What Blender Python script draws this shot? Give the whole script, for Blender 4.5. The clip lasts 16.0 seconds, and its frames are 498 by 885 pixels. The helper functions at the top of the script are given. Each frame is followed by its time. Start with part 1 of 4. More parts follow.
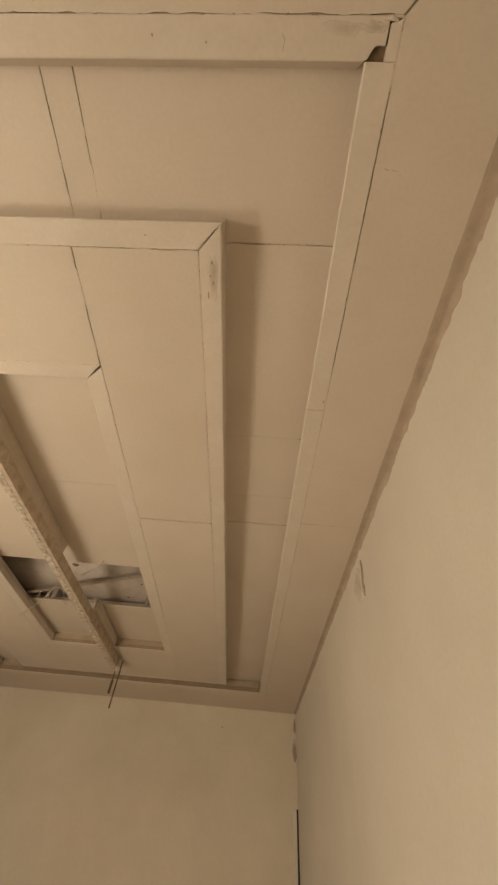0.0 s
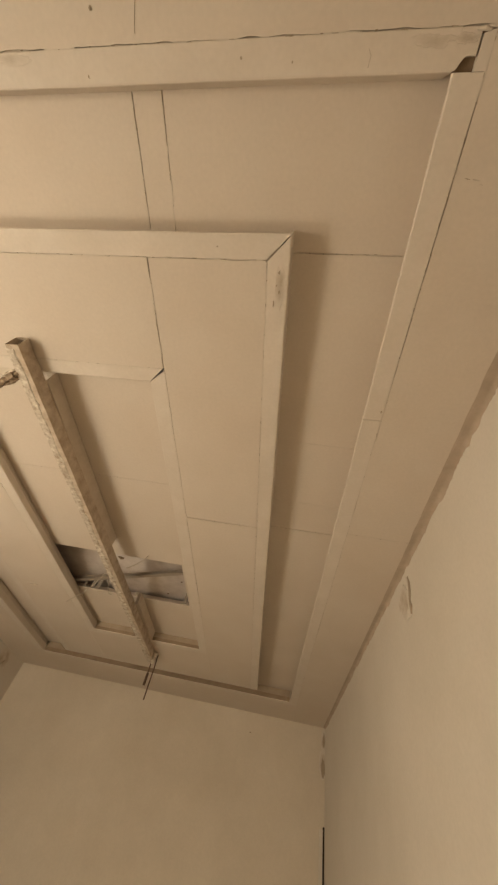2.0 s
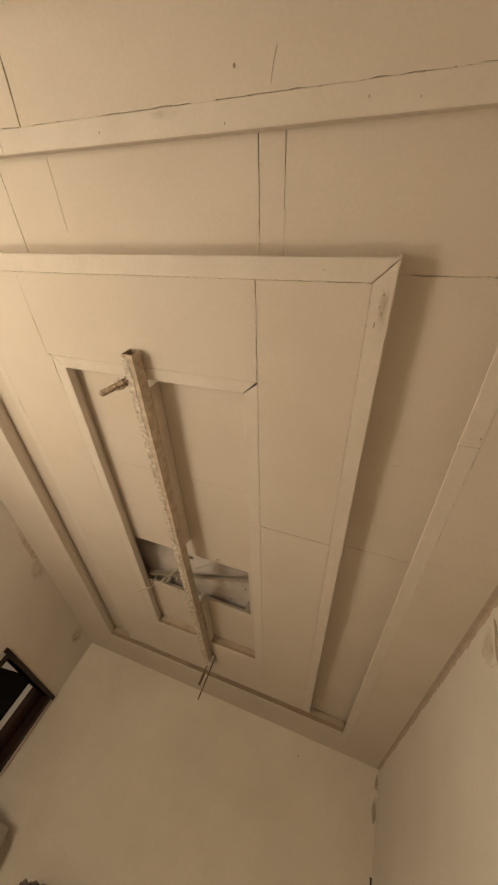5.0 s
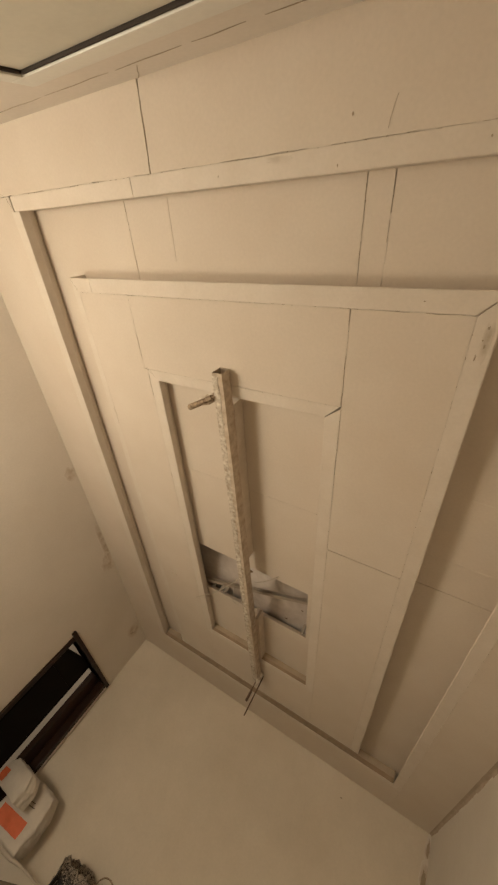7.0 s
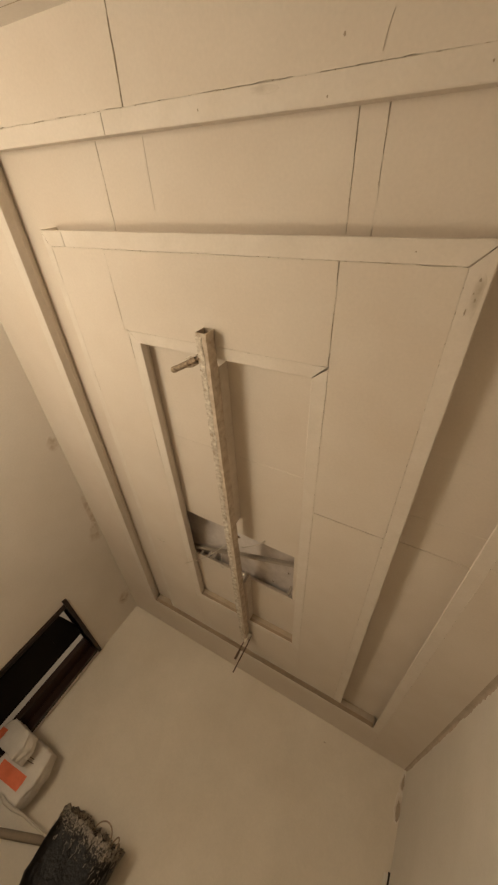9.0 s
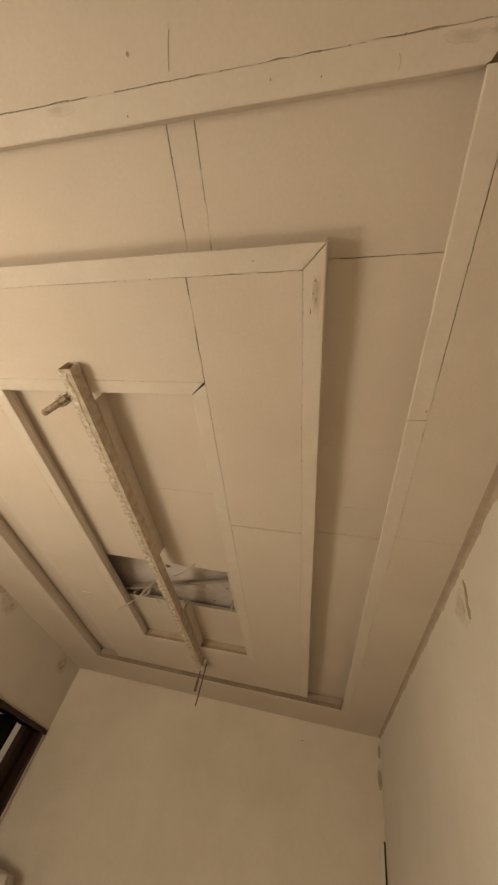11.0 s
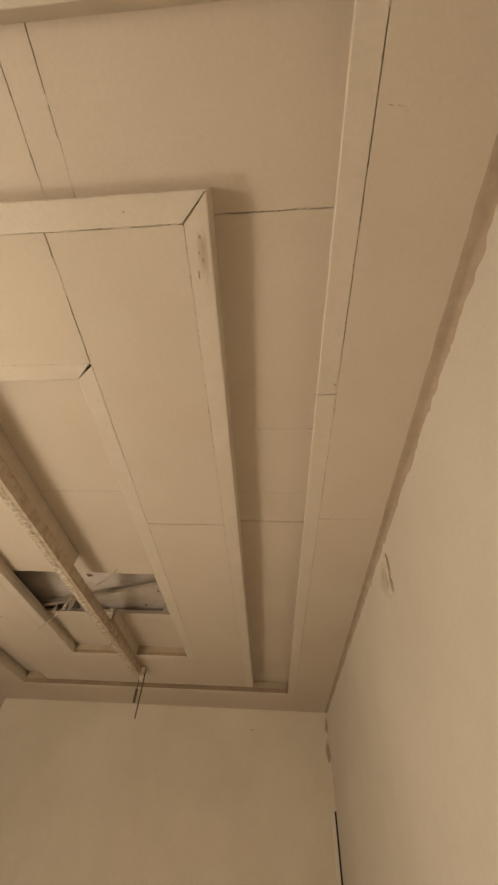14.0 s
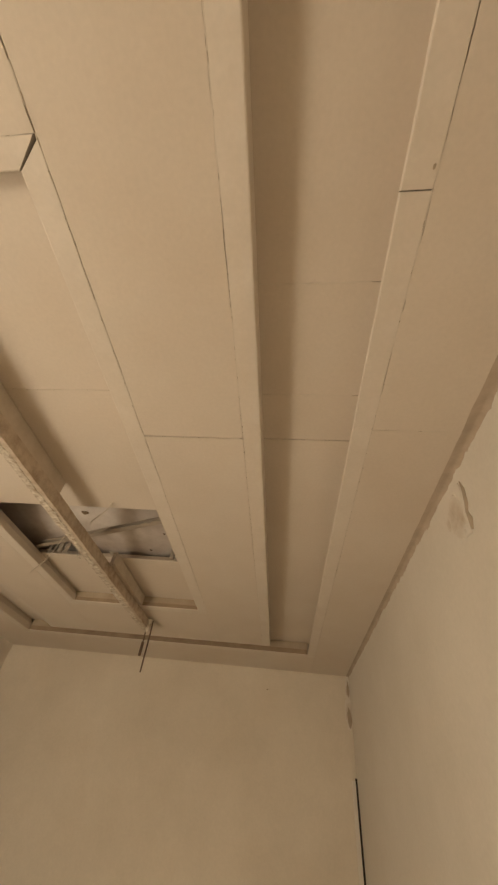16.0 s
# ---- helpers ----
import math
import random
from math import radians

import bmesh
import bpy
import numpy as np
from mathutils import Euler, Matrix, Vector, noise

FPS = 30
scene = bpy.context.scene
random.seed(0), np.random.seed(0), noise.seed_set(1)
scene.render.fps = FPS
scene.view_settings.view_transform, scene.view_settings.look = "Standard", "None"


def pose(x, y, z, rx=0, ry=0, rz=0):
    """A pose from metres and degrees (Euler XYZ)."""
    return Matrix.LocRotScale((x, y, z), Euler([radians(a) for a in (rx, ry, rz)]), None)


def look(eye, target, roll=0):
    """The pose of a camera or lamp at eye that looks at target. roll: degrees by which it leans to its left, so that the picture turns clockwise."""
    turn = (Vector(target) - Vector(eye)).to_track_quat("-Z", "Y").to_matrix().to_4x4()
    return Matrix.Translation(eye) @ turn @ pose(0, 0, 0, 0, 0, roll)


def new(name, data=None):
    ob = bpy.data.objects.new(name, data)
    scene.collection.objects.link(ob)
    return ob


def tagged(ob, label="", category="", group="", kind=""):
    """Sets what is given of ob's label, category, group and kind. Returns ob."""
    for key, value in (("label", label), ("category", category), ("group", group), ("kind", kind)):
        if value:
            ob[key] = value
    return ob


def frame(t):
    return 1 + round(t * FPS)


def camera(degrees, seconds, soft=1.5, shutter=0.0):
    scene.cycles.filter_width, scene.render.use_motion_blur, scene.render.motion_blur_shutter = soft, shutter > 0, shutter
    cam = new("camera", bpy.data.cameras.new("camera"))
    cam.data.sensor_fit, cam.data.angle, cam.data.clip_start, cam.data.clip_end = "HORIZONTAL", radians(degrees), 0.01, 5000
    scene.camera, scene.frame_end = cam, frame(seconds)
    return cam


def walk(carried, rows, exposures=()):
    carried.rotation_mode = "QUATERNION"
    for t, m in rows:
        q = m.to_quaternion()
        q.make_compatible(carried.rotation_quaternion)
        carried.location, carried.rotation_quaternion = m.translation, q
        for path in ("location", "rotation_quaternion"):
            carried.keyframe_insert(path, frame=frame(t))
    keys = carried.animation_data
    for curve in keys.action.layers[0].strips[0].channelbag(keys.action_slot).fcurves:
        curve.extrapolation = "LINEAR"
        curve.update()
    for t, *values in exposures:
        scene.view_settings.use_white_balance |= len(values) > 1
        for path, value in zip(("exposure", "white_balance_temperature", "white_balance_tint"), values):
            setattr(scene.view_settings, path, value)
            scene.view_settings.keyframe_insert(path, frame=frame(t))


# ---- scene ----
cam = camera(69.5, 16.0, soft=2.3)
PATH = [
    (0, (0.016, -0.093, 1.634), (-0.044, 1.182, 3.174), 6.2),
    (0.5, (0.004, -0.096, 1.631), (-0.126, 1.182, 3.164), 9.2),
    (1, (-0.02, -0.095, 1.624), (-0.22, 1.196, 3.138), 12.3),
    (1.5, (-0.033, -0.099, 1.62), (-0.265, 1.18, 3.14), 14.0),
    (2, (-0.049, -0.104, 1.617), (-0.306, 1.155, 3.149), 15.8),
    (2.5, (-0.055, -0.101, 1.614), (-0.355, 1.171, 3.128), 17.8),
    (3, (-0.073, -0.098, 1.61), (-0.421, 1.177, 3.111), 19.7),
    (3.5, (-0.084, -0.1, 1.602), (-0.479, 1.175, 3.092), 21.5),
    (6, (-0.153, -0.165, 1.542), (-0.92, 0.959, 3.008), 40.0),
    (6.5, (-0.167, -0.177, 1.528), (-1.018, 0.921, 2.967), 43.2),
    (7, (-0.191, -0.173, 1.518), (-1.099, 0.95, 2.902), 45.5),
    (7.5, (-0.193, -0.159, 1.504), (-1.108, 1.003, 2.85), 46.1),
    (8, (-0.191, -0.132, 1.501), (-1.09, 1.097, 2.798), 44.8),
    (8.5, (-0.192, -0.126, 1.508), (-1.051, 1.119, 2.816), 43.2),
    (9, (-0.188, -0.127, 1.516), (-0.993, 1.123, 2.855), 40.8),
    (9.5, (-0.161, -0.118, 1.54), (-0.834, 1.147, 2.935), 35.1),
    (12, (-0.037, -0.139, 1.632), (-0.398, 1.053, 3.196), 12.0),
    (12.5, (-0.012, -0.146, 1.641), (-0.316, 1.011, 3.244), 9.5),
    (13, (0.008, -0.138, 1.652), (-0.218, 1.015, 3.27), 5.9),
    (13.5, (0.015, -0.101, 1.659), (-0.155, 1.116, 3.237), 4.6),
    (14, (0.025, -0.018, 1.706), (-0.097, 1.27, 3.231), 4.2),
    (14.5, (0.025, 0.14, 1.757), (-0.082, 1.479, 3.239), 3.2),
    (15, (0.053, 0.276, 1.805), (-0.064, 1.606, 3.294), 2.1),
    (15.5, (0.044, 0.42, 1.817), (-0.07, 1.806, 3.254), 3.4),
    (16, (-0.034, 0.464, 1.826), (-0.248, 1.866, 3.236), 7.8),
]
EXPOSURES = [(0, 0.0), (3.5, -0.04), (6, -0.19), (9.5, -0.18), (12, -0.03), (14.5, 0.02), (16, 0.05)]
walk(cam, [(t, look(eye, target, roll)) for t, eye, target, roll in PATH], EXPOSURES)

# ---- world, lights, exposure ----
SOFFIT, CHANNEL, INSET = 2.71, 2.80, 2.776
EAST, WEST, NORTH, SOUTH = 0.532, -2.70, 4.28, -0.54

world = bpy.data.worlds.new("night")
scene.world = world
world.use_nodes = True
world.node_tree.nodes["Background"].inputs[0].default_value = (0.8, 0.55, 0.3, 1)
world.node_tree.nodes["Background"].inputs[1].default_value = 0.01


def area_lamp(name, m, sx, sy, watts, colour):
    data = bpy.data.lights.new(name, "AREA")
    data.shape, data.size, data.size_y, data.energy, data.color = "RECTANGLE", sx, sy, watts, colour
    ob = new(name, data)
    ob.matrix_world = m
    return ob


# two warm work lamps low down on the west side, out of view
for place, watts in (((-2.36, -0.34, 0.98), 46), ((-2.06, 0.45, 0.98), 40)):
    lamp = bpy.data.lights.new("work_light", "POINT")
    lamp.energy, lamp.shadow_soft_size, lamp.color = watts, 0.22, (1.0, 0.898, 0.705)
    new("work_light", lamp).location = place
# the lit room behind the doorway
area_lamp("next_room_light", look((-3.05, 2.5, 2.2), (-4.2, 4.2, 1.3)), 0.4, 0.4, 8, (1.0, 0.86, 0.66))


# ---- materials ----
def material(name, colour, rough=0.85, metal=0.0, dark=None, stain=0.25, scale=3.0, fine=60.0, bump=0.12, lift=0.002, streak=1.0):
    """Two scales of colour change (broad stains, fine grain) and a fine relief."""
    m = bpy.data.materials.new(name)
    m.use_nodes = True
    n, l = m.node_tree.nodes, m.node_tree.links
    b = n["Principled BSDF"]
    dark = dark or tuple(c * 0.78 for c in colour)
    co = n.new("ShaderNodeTexCoord")
    mp = n.new("ShaderNodeMapping")
    mp.inputs["Scale"].default_value = (1, 1, streak)
    l.new(co.outputs["Object"], mp.inputs["Vector"])
    big = n.new("ShaderNodeTexNoise")
    big.inputs["Scale"].default_value, big.inputs["Detail"].default_value, big.inputs["Roughness"].default_value = scale, 6, 0.6
    small = n.new("ShaderNodeTexNoise")
    small.inputs["Scale"].default_value, small.inputs["Detail"].default_value = fine, 4
    for t in (big, small):
        l.new(mp.outputs[0], t.inputs["Vector"])
    ramp = n.new("ShaderNodeValToRGB")
    ramp.color_ramp.elements[0].position, ramp.color_ramp.elements[1].position = 0.32, 0.68
    ramp.color_ramp.elements[0].color = (*[d * stain + c * (1 - stain) for c, d in zip(colour, dark)], 1)
    ramp.color_ramp.elements[1].color = (*colour, 1)
    l.new(big.outputs["Fac"], ramp.inputs[0])
    r2 = n.new("ShaderNodeValToRGB")
    r2.color_ramp.elements[0].position, r2.color_ramp.elements[1].position = 0.3, 0.7
    r2.color_ramp.elements[0].color, r2.color_ramp.elements[1].color = (0.955, 0.955, 0.955, 1), (1, 1, 1, 1)
    l.new(small.outputs["Fac"], r2.inputs[0])
    mix = n.new("ShaderNodeMix")
    mix.data_type, mix.blend_type = "RGBA", "MULTIPLY"
    mix.inputs["Factor"].default_value = 1
    l.new(ramp.outputs[0], mix.inputs["A"])
    l.new(r2.outputs[0], mix.inputs["B"])
    l.new(mix.outputs["Result"], b.inputs["Base Color"])
    b.inputs["Roughness"].default_value, b.inputs["Metallic"].default_value = rough, metal
    add = n.new("ShaderNodeMath")
    add.operation = "ADD"
    l.new(big.outputs["Fac"], add.inputs[0])
    l.new(small.outputs["Fac"], add.inputs[1])
    bp = n.new("ShaderNodeBump")
    bp.inputs["Strength"].default_value, bp.inputs["Distance"].default_value = bump, lift
    l.new(add.outputs[0], bp.inputs["Height"])
    l.new(bp.outputs[0], b.inputs["Normal"])
    return m


BOARD = material("painted plasterboard", (0.69, 0.605, 0.515), 0.7, dark=(0.61, 0.51, 0.41), stain=0.5, scale=2.2, fine=90, bump=0.05, lift=0.0012)
TRIM = material("painted trim strip", (0.71, 0.63, 0.545), 0.62, dark=(0.60, 0.51, 0.41), stain=0.4, scale=9, fine=90, bump=0.06, lift=0.0012)
FILL = material("joint compound", (0.68, 0.60, 0.51), 0.9, scale=20, fine=120, bump=0.1)
GREY_FILL = material("bare grey mortar", (0.53, 0.425, 0.335), 0.95, dark=(0.42, 0.335, 0.255), stain=0.9, scale=14, fine=90, bump=0.3, lift=0.003)
SMUDGE_SHADE = material("smeared filler and ridge shadow", (0.44, 0.345, 0.25), 0.95, dark=(0.35, 0.29, 0.22), stain=0.9, scale=30, fine=120, bump=0.1)
FAR_WALL = material("yellowed wall paint", (0.75, 0.665, 0.555), 0.8, dark=(0.61, 0.53, 0.425), stain=0.8, scale=1.1, fine=70, bump=0.05, lift=0.0015)
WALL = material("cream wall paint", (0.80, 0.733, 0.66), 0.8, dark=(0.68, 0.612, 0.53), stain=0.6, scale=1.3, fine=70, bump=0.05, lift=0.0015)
# WALL's cream again, darkened so the east wall seems less lit
EAST_WALL = material("cream wall paint darkened for weaker light", (0.73, 0.668, 0.59), 0.8, dark=(0.62, 0.56, 0.475), stain=0.6, scale=1.3, fine=70, bump=0.05, lift=0.0015)
SLAB = material("concrete slab", (0.50, 0.48, 0.46), 0.9, dark=(0.36, 0.34, 0.32), stain=0.7, scale=5, fine=50, bump=0.5)
# lower part of the far recess faces: shade painted into the brown
SHADE_EDGE_LOW = material("deeper shade on recess edge", (0.36, 0.265, 0.18), 0.9, dark=(0.24, 0.17, 0.11), stain=0.9, scale=11, fine=120, bump=0.4, lift=0.003)
DUCT = material("pale grey duct wrap", (0.70, 0.63, 0.58), 0.6, dark=(0.36, 0.29, 0.24), stain=0.85, scale=3.6, fine=50, bump=0.08)
STUD = material("cream painted batten", (0.66, 0.575, 0.48), 0.8, dark=(0.50, 0.41, 0.31), stain=0.6, scale=12)
# upper part of those faces, milder shade put into the colour
SHADE_EDGE = material("shade on recess edge", (0.46, 0.37, 0.275), 0.9, dark=(0.35, 0.27, 0.19), stain=0.9, scale=9, fine=110, bump=0.25)
RAW_LOW = material("bare brown board core", (0.29, 0.20, 0.125), 0.95, dark=(0.18, 0.12, 0.075), stain=0.9, scale=16, fine=120, bump=0.4, lift=0.003)
LEAF = material("black door leaf", (0.006, 0.004, 0.003), 0.5, stain=0.6, scale=4)
LEAF.node_tree.nodes["Principled BSDF"].inputs["Specular IOR Level"].default_value = 0.06
# floor out of view; its brown is set to warm and weaken bounced light
FLOOR = material("unseen floor, brown to tint the bounce light", (0.31, 0.238, 0.14), 0.7, stain=0.6, scale=3)
STEEL = material("plaster-crusted steel", (0.66, 0.56, 0.45), 0.75, 0.05, dark=(0.42, 0.32, 0.23), stain=1.0, scale=22, fine=110, bump=0.4, lift=0.003)
CLAMPED = material("plaster-stained rusty iron", (0.46, 0.35, 0.24), 0.8, 0.1, dark=(0.16, 0.10, 0.06), stain=1.0, scale=60, fine=160, bump=0.4, lift=0.002)
GALV = material("galvanised steel", (0.46, 0.39, 0.32), 0.55, 0.3, stain=0.5, scale=18, fine=90)
CRUST = material("dried plaster crust", (0.82, 0.75, 0.65), 0.9, dark=(0.34, 0.25, 0.17), stain=0.95, scale=44, fine=140, bump=0.25, lift=0.002, streak=1.0)
RUST = material("rusty rod", (0.16, 0.10, 0.07), 0.7, 0.4, stain=0.8, scale=40, fine=150, bump=0.5)
DARKWOOD = material("dark varnished wood", (0.034, 0.015, 0.009), 0.33, dark=(0.010, 0.005, 0.003), stain=0.9, scale=6, fine=60, streak=0.15)
DARKWOOD.node_tree.nodes["Principled BSDF"].inputs["Specular IOR Level"].default_value = 0.22
PVC = material("white plastic frame", (0.82, 0.79, 0.72), 0.35, stain=0.3, scale=5, bump=0.03)
RUBBER = material("black rubber gasket", (0.035, 0.023, 0.016), 0.8)
PANE = material("frosted pane", (0.72, 0.68, 0.58), 0.5, stain=0.4, scale=4)
BLACKBAG = material("black plastic sheet", (0.008, 0.0055, 0.004), 0.42, dark=(0.012, 0.008, 0.006), stain=0.5, scale=16, fine=45, bump=0.6, lift=0.010)
STRAND = material("grey strands for frayed ends and glints", (0.36, 0.30, 0.24), 0.7, stain=0.9, scale=60)
SACK = material("white woven sack", (0.66, 0.59, 0.51), 0.65, stain=0.6, scale=8, fine=160, bump=0.4)
ORANGE = material("orange print", (0.75, 0.16, 0.06), 0.6, stain=0.5, scale=14)
INK = material("dark print", (0.16, 0.12, 0.09), 0.7)
WIRE = material("pale cable", (0.55, 0.47, 0.38), 0.6)
TIMBER_SHADE = material("dusty timber and shadow rod brown", (0.30, 0.23, 0.16), 0.85, stain=0.8, scale=12, streak=0.2)


def smeared(source, name, colour):
    """The surface's own paint with a stain that thins out towards its rim: the mesh carries the stain's strength as the attribute "fade"."""
    m = source.copy()
    m.name = name
    n, l = m.node_tree.nodes, m.node_tree.links
    b = n["Principled BSDF"]
    at, nz, ramp, mul, mixer = n.new("ShaderNodeAttribute"), n.new("ShaderNodeTexNoise"), n.new("ShaderNodeValToRGB"), n.new("ShaderNodeMath"), n.new("ShaderNodeMix")
    co = n.new("ShaderNodeTexCoord")
    at.attribute_name = "fade"
    nz.inputs["Scale"].default_value, nz.inputs["Detail"].default_value, nz.inputs["Roughness"].default_value = 16, 5, 0.55
    l.new(co.outputs["Object"], nz.inputs["Vector"])
    ramp.color_ramp.elements[0].position, ramp.color_ramp.elements[1].position = 0.25, 0.75
    l.new(nz.outputs["Fac"], ramp.inputs[0])
    mul.operation, mul.use_clamp = "MULTIPLY", True
    l.new(at.outputs["Fac"], mul.inputs[0])
    l.new(ramp.outputs[0], mul.inputs[1])
    mixer.data_type = "RGBA"
    l.new(mul.outputs[0], mixer.inputs["Factor"])
    l.new(b.inputs["Base Color"].links[0].from_socket, mixer.inputs["A"])
    mixer.inputs["B"].default_value = (*colour, 1)
    l.new(mixer.outputs["Result"], b.inputs["Base Color"])
    return m


SMEAR = smeared(TRIM, "smear on trim", (0.36, 0.28, 0.19))
WALL_SMEAR = smeared(WALL, "smear on wall", (0.44, 0.32, 0.21))
EAST_SMEAR = smeared(EAST_WALL, "smear on side wall", (0.42, 0.31, 0.21))


def dusty(m):
    """Pale specks that paint the glints of the creases, denser towards the top of the bag."""
    n, l = m.node_tree.nodes, m.node_tree.links
    b = n["Principled BSDF"]
    b.inputs["Specular IOR Level"].default_value = 0.22
    co, sep, nz, a, ramp, mixer = n.new("ShaderNodeTexCoord"), n.new("ShaderNodeSeparateXYZ"), n.new("ShaderNodeTexNoise"), n.new("ShaderNodeMath"), n.new("ShaderNodeValToRGB"), n.new("ShaderNodeMix")
    nz.inputs["Scale"].default_value, nz.inputs["Detail"].default_value, nz.inputs["Roughness"].default_value, nz.inputs["Distortion"].default_value = 30, 8, 0.75, 2.2
    l.new(co.outputs["Object"], nz.inputs["Vector"])
    l.new(co.outputs["Object"], sep.inputs[0])
    k = n.new("ShaderNodeMath")
    k.operation = "MULTIPLY_ADD"
    k.inputs[1].default_value, k.inputs[2].default_value = 1.15, -0.385
    l.new(sep.outputs["Z"], k.inputs[0])
    l.new(nz.outputs["Fac"], a.inputs[0])
    l.new(k.outputs[0], a.inputs[1])
    ramp.color_ramp.elements[0].position, ramp.color_ramp.elements[1].position = 0.57, 0.67
    l.new(a.outputs[0], ramp.inputs[0])
    mixer.data_type = "RGBA"
    l.new(ramp.outputs[0], mixer.inputs["Factor"])
    old = b.inputs["Base Color"].links[0].from_socket
    l.new(old, mixer.inputs["A"])
    mixer.inputs["B"].default_value = (0.29, 0.235, 0.18, 1)
    l.new(mixer.outputs["Result"], b.inputs["Base Color"])


# the bag's crinkle highlights are painted into its colour
dusty(BLACKBAG)


# ---- mesh helpers ----
def mesh_of(name, bm, mat, smooth=False):
    bmesh.ops.recalc_face_normals(bm, faces=bm.faces)
    me = bpy.data.meshes.new(name)
    bm.to_mesh(me)
    bm.free()
    for mm in mat if isinstance(mat, (list, tuple)) else (mat,):
        me.materials.append(mm)
    if smooth:
        for p in me.polygons:
            p.use_smooth = True
    return me


def part(name, bm, mat, parent, label="", smooth=False):
    ob = new(name, mesh_of(name, bm, mat, smooth))
    ob.parent = parent
    return tagged(ob, label)


def thing(name, label, category, group="", kind="", at=(0, 0, 0)):
    ob = new(name)
    ob.location = at
    return tagged(ob, label, category, group, kind)


def box(bm, x0, x1, y0, y1, z0, z1, bevel=0.0, mat=0):
    vs = [bm.verts.new((x, y, z)) for x in (x0, x1) for y in (y0, y1) for z in (z0, z1)]
    fs = [bm.faces.new([vs[i] for i in q]) for q in ((0, 1, 3, 2), (4, 6, 7, 5), (0, 4, 5, 1), (2, 3, 7, 6), (0, 2, 6, 4), (1, 5, 7, 3))]
    for fc in fs:
        fc.material_index = mat
    if bevel:
        es = list({e for fc in fs for e in fc.edges})
        bmesh.ops.bevel(bm, geom=es, offset=bevel, segments=2, affect="EDGES", profile=0.6)
    return bm


def tube(bm, pts, r, n=8, cap=True):
    """A round rod along points."""
    pts = [Vector(p) for p in pts]
    rings = []
    for i, p in enumerate(pts):
        d = (pts[min(i + 1, len(pts) - 1)] - pts[max(i - 1, 0)]).normalized()
        a = d.orthogonal().normalized() if not rings else (rings[-1][1] - d * rings[-1][1].dot(d)).normalized()
        b = d.cross(a)
        rad = r[i] if isinstance(r, (list, tuple)) else r
        rings.append(([bm.verts.new(p + rad * (math.cos(2 * math.pi * k / n) * a + math.sin(2 * math.pi * k / n) * b)) for k in range(n)], a))
    for (q, _), (w, _) in zip(rings, rings[1:]):
        for k in range(n):
            bm.faces.new((q[k], q[(k + 1) % n], w[(k + 1) % n], w[k]))
    if cap:
        bm.faces.new(rings[0][0][::-1])
        bm.faces.new(rings[-1][0])
    return bm


def strip(bm, a, b, inner, depth, z=0.0, cut_a=0.0, cut_b=0.0, rough=0.0007, lift=0.0, under=0.0, shaded=False, lip=0.0):
    """A trim strip: its outer lower edge runs from a to b (x, y), its width reaches sideways by the vector inner,
    it is depth high from z upward. cut_a, cut_b: how far the ends of the inner side are set back (mitres).
    under, lip: how far the top of its outer side, or of that side's upper half, leans back; shaded: recess shade is
    painted on the outer side, deeper low down."""
    a, b, w = Vector((*a, 0)), Vector((*b, 0)), Vector((*inner, 0))
    d = (b - a).normalized()
    length = (b - a).length
    n = max(4, int(length / 0.05))
    wl = w.length
    u = w / wl
    bev = 0.004
    section = ([(0, depth), (0, depth * 0.42)] if shaded else [(lip, depth), (0, depth * 0.5)] if lip else [(under, depth)]) + [(0, bev), (bev * 0.3, bev * 0.3), (bev, 0), (wl - 0.0015, 0), (wl, 0.0015), (wl, depth)]
    rings = []
    for i in range(n + 1):
        ring = []
        for s, h in section:
            f = s / wl
            lo, hi = cut_a * f, length - cut_b * f
            at = a + d * (lo + (hi - lo) * i / n) + u * s
            k = noise.noise_vector(at * 7 + Vector((0, 0, z * 3))) * rough * 1.6 + noise.noise_vector(at * 31) * rough
            at += Vector((k.x, k.y, 0)) if h < depth else Vector()
            ring.append(bm.verts.new((at.x, at.y, z - lift * (1 - h / depth) + h + (k.z if h < depth else 0))))
        rings.append(ring)
    for q, w2 in zip(rings, rings[1:]):
        for k in range(len(section) - 1):
            bm.faces.new((q[k], q[k + 1], w2[k + 1], w2[k])).material_index = (1, 2, 0)[min(k, 2)] if shaded else 0
    bm.faces.new(rings[0])
    bm.faces.new(rings[-1][::-1])
    return bm


def skew(bm):
    """The front of the room is a little out of square."""
    for v in bm.verts:
        k = min(1, max(0, (1.2 - v.co.y) / 1.1))
        v.co.y += 0.021 * min(3.2, max(0.0, 0.17 - v.co.x)) * k
    return bm


def east(y):
    """The east wall's face, which runs a little out of square."""
    return EAST + 0.008 * (y - SOUTH)


def structure(name, bm, mat, label, category, smooth=False):
    return tagged(new(name, mesh_of(name, bm, mat, smooth)), label, category, kind="structure")


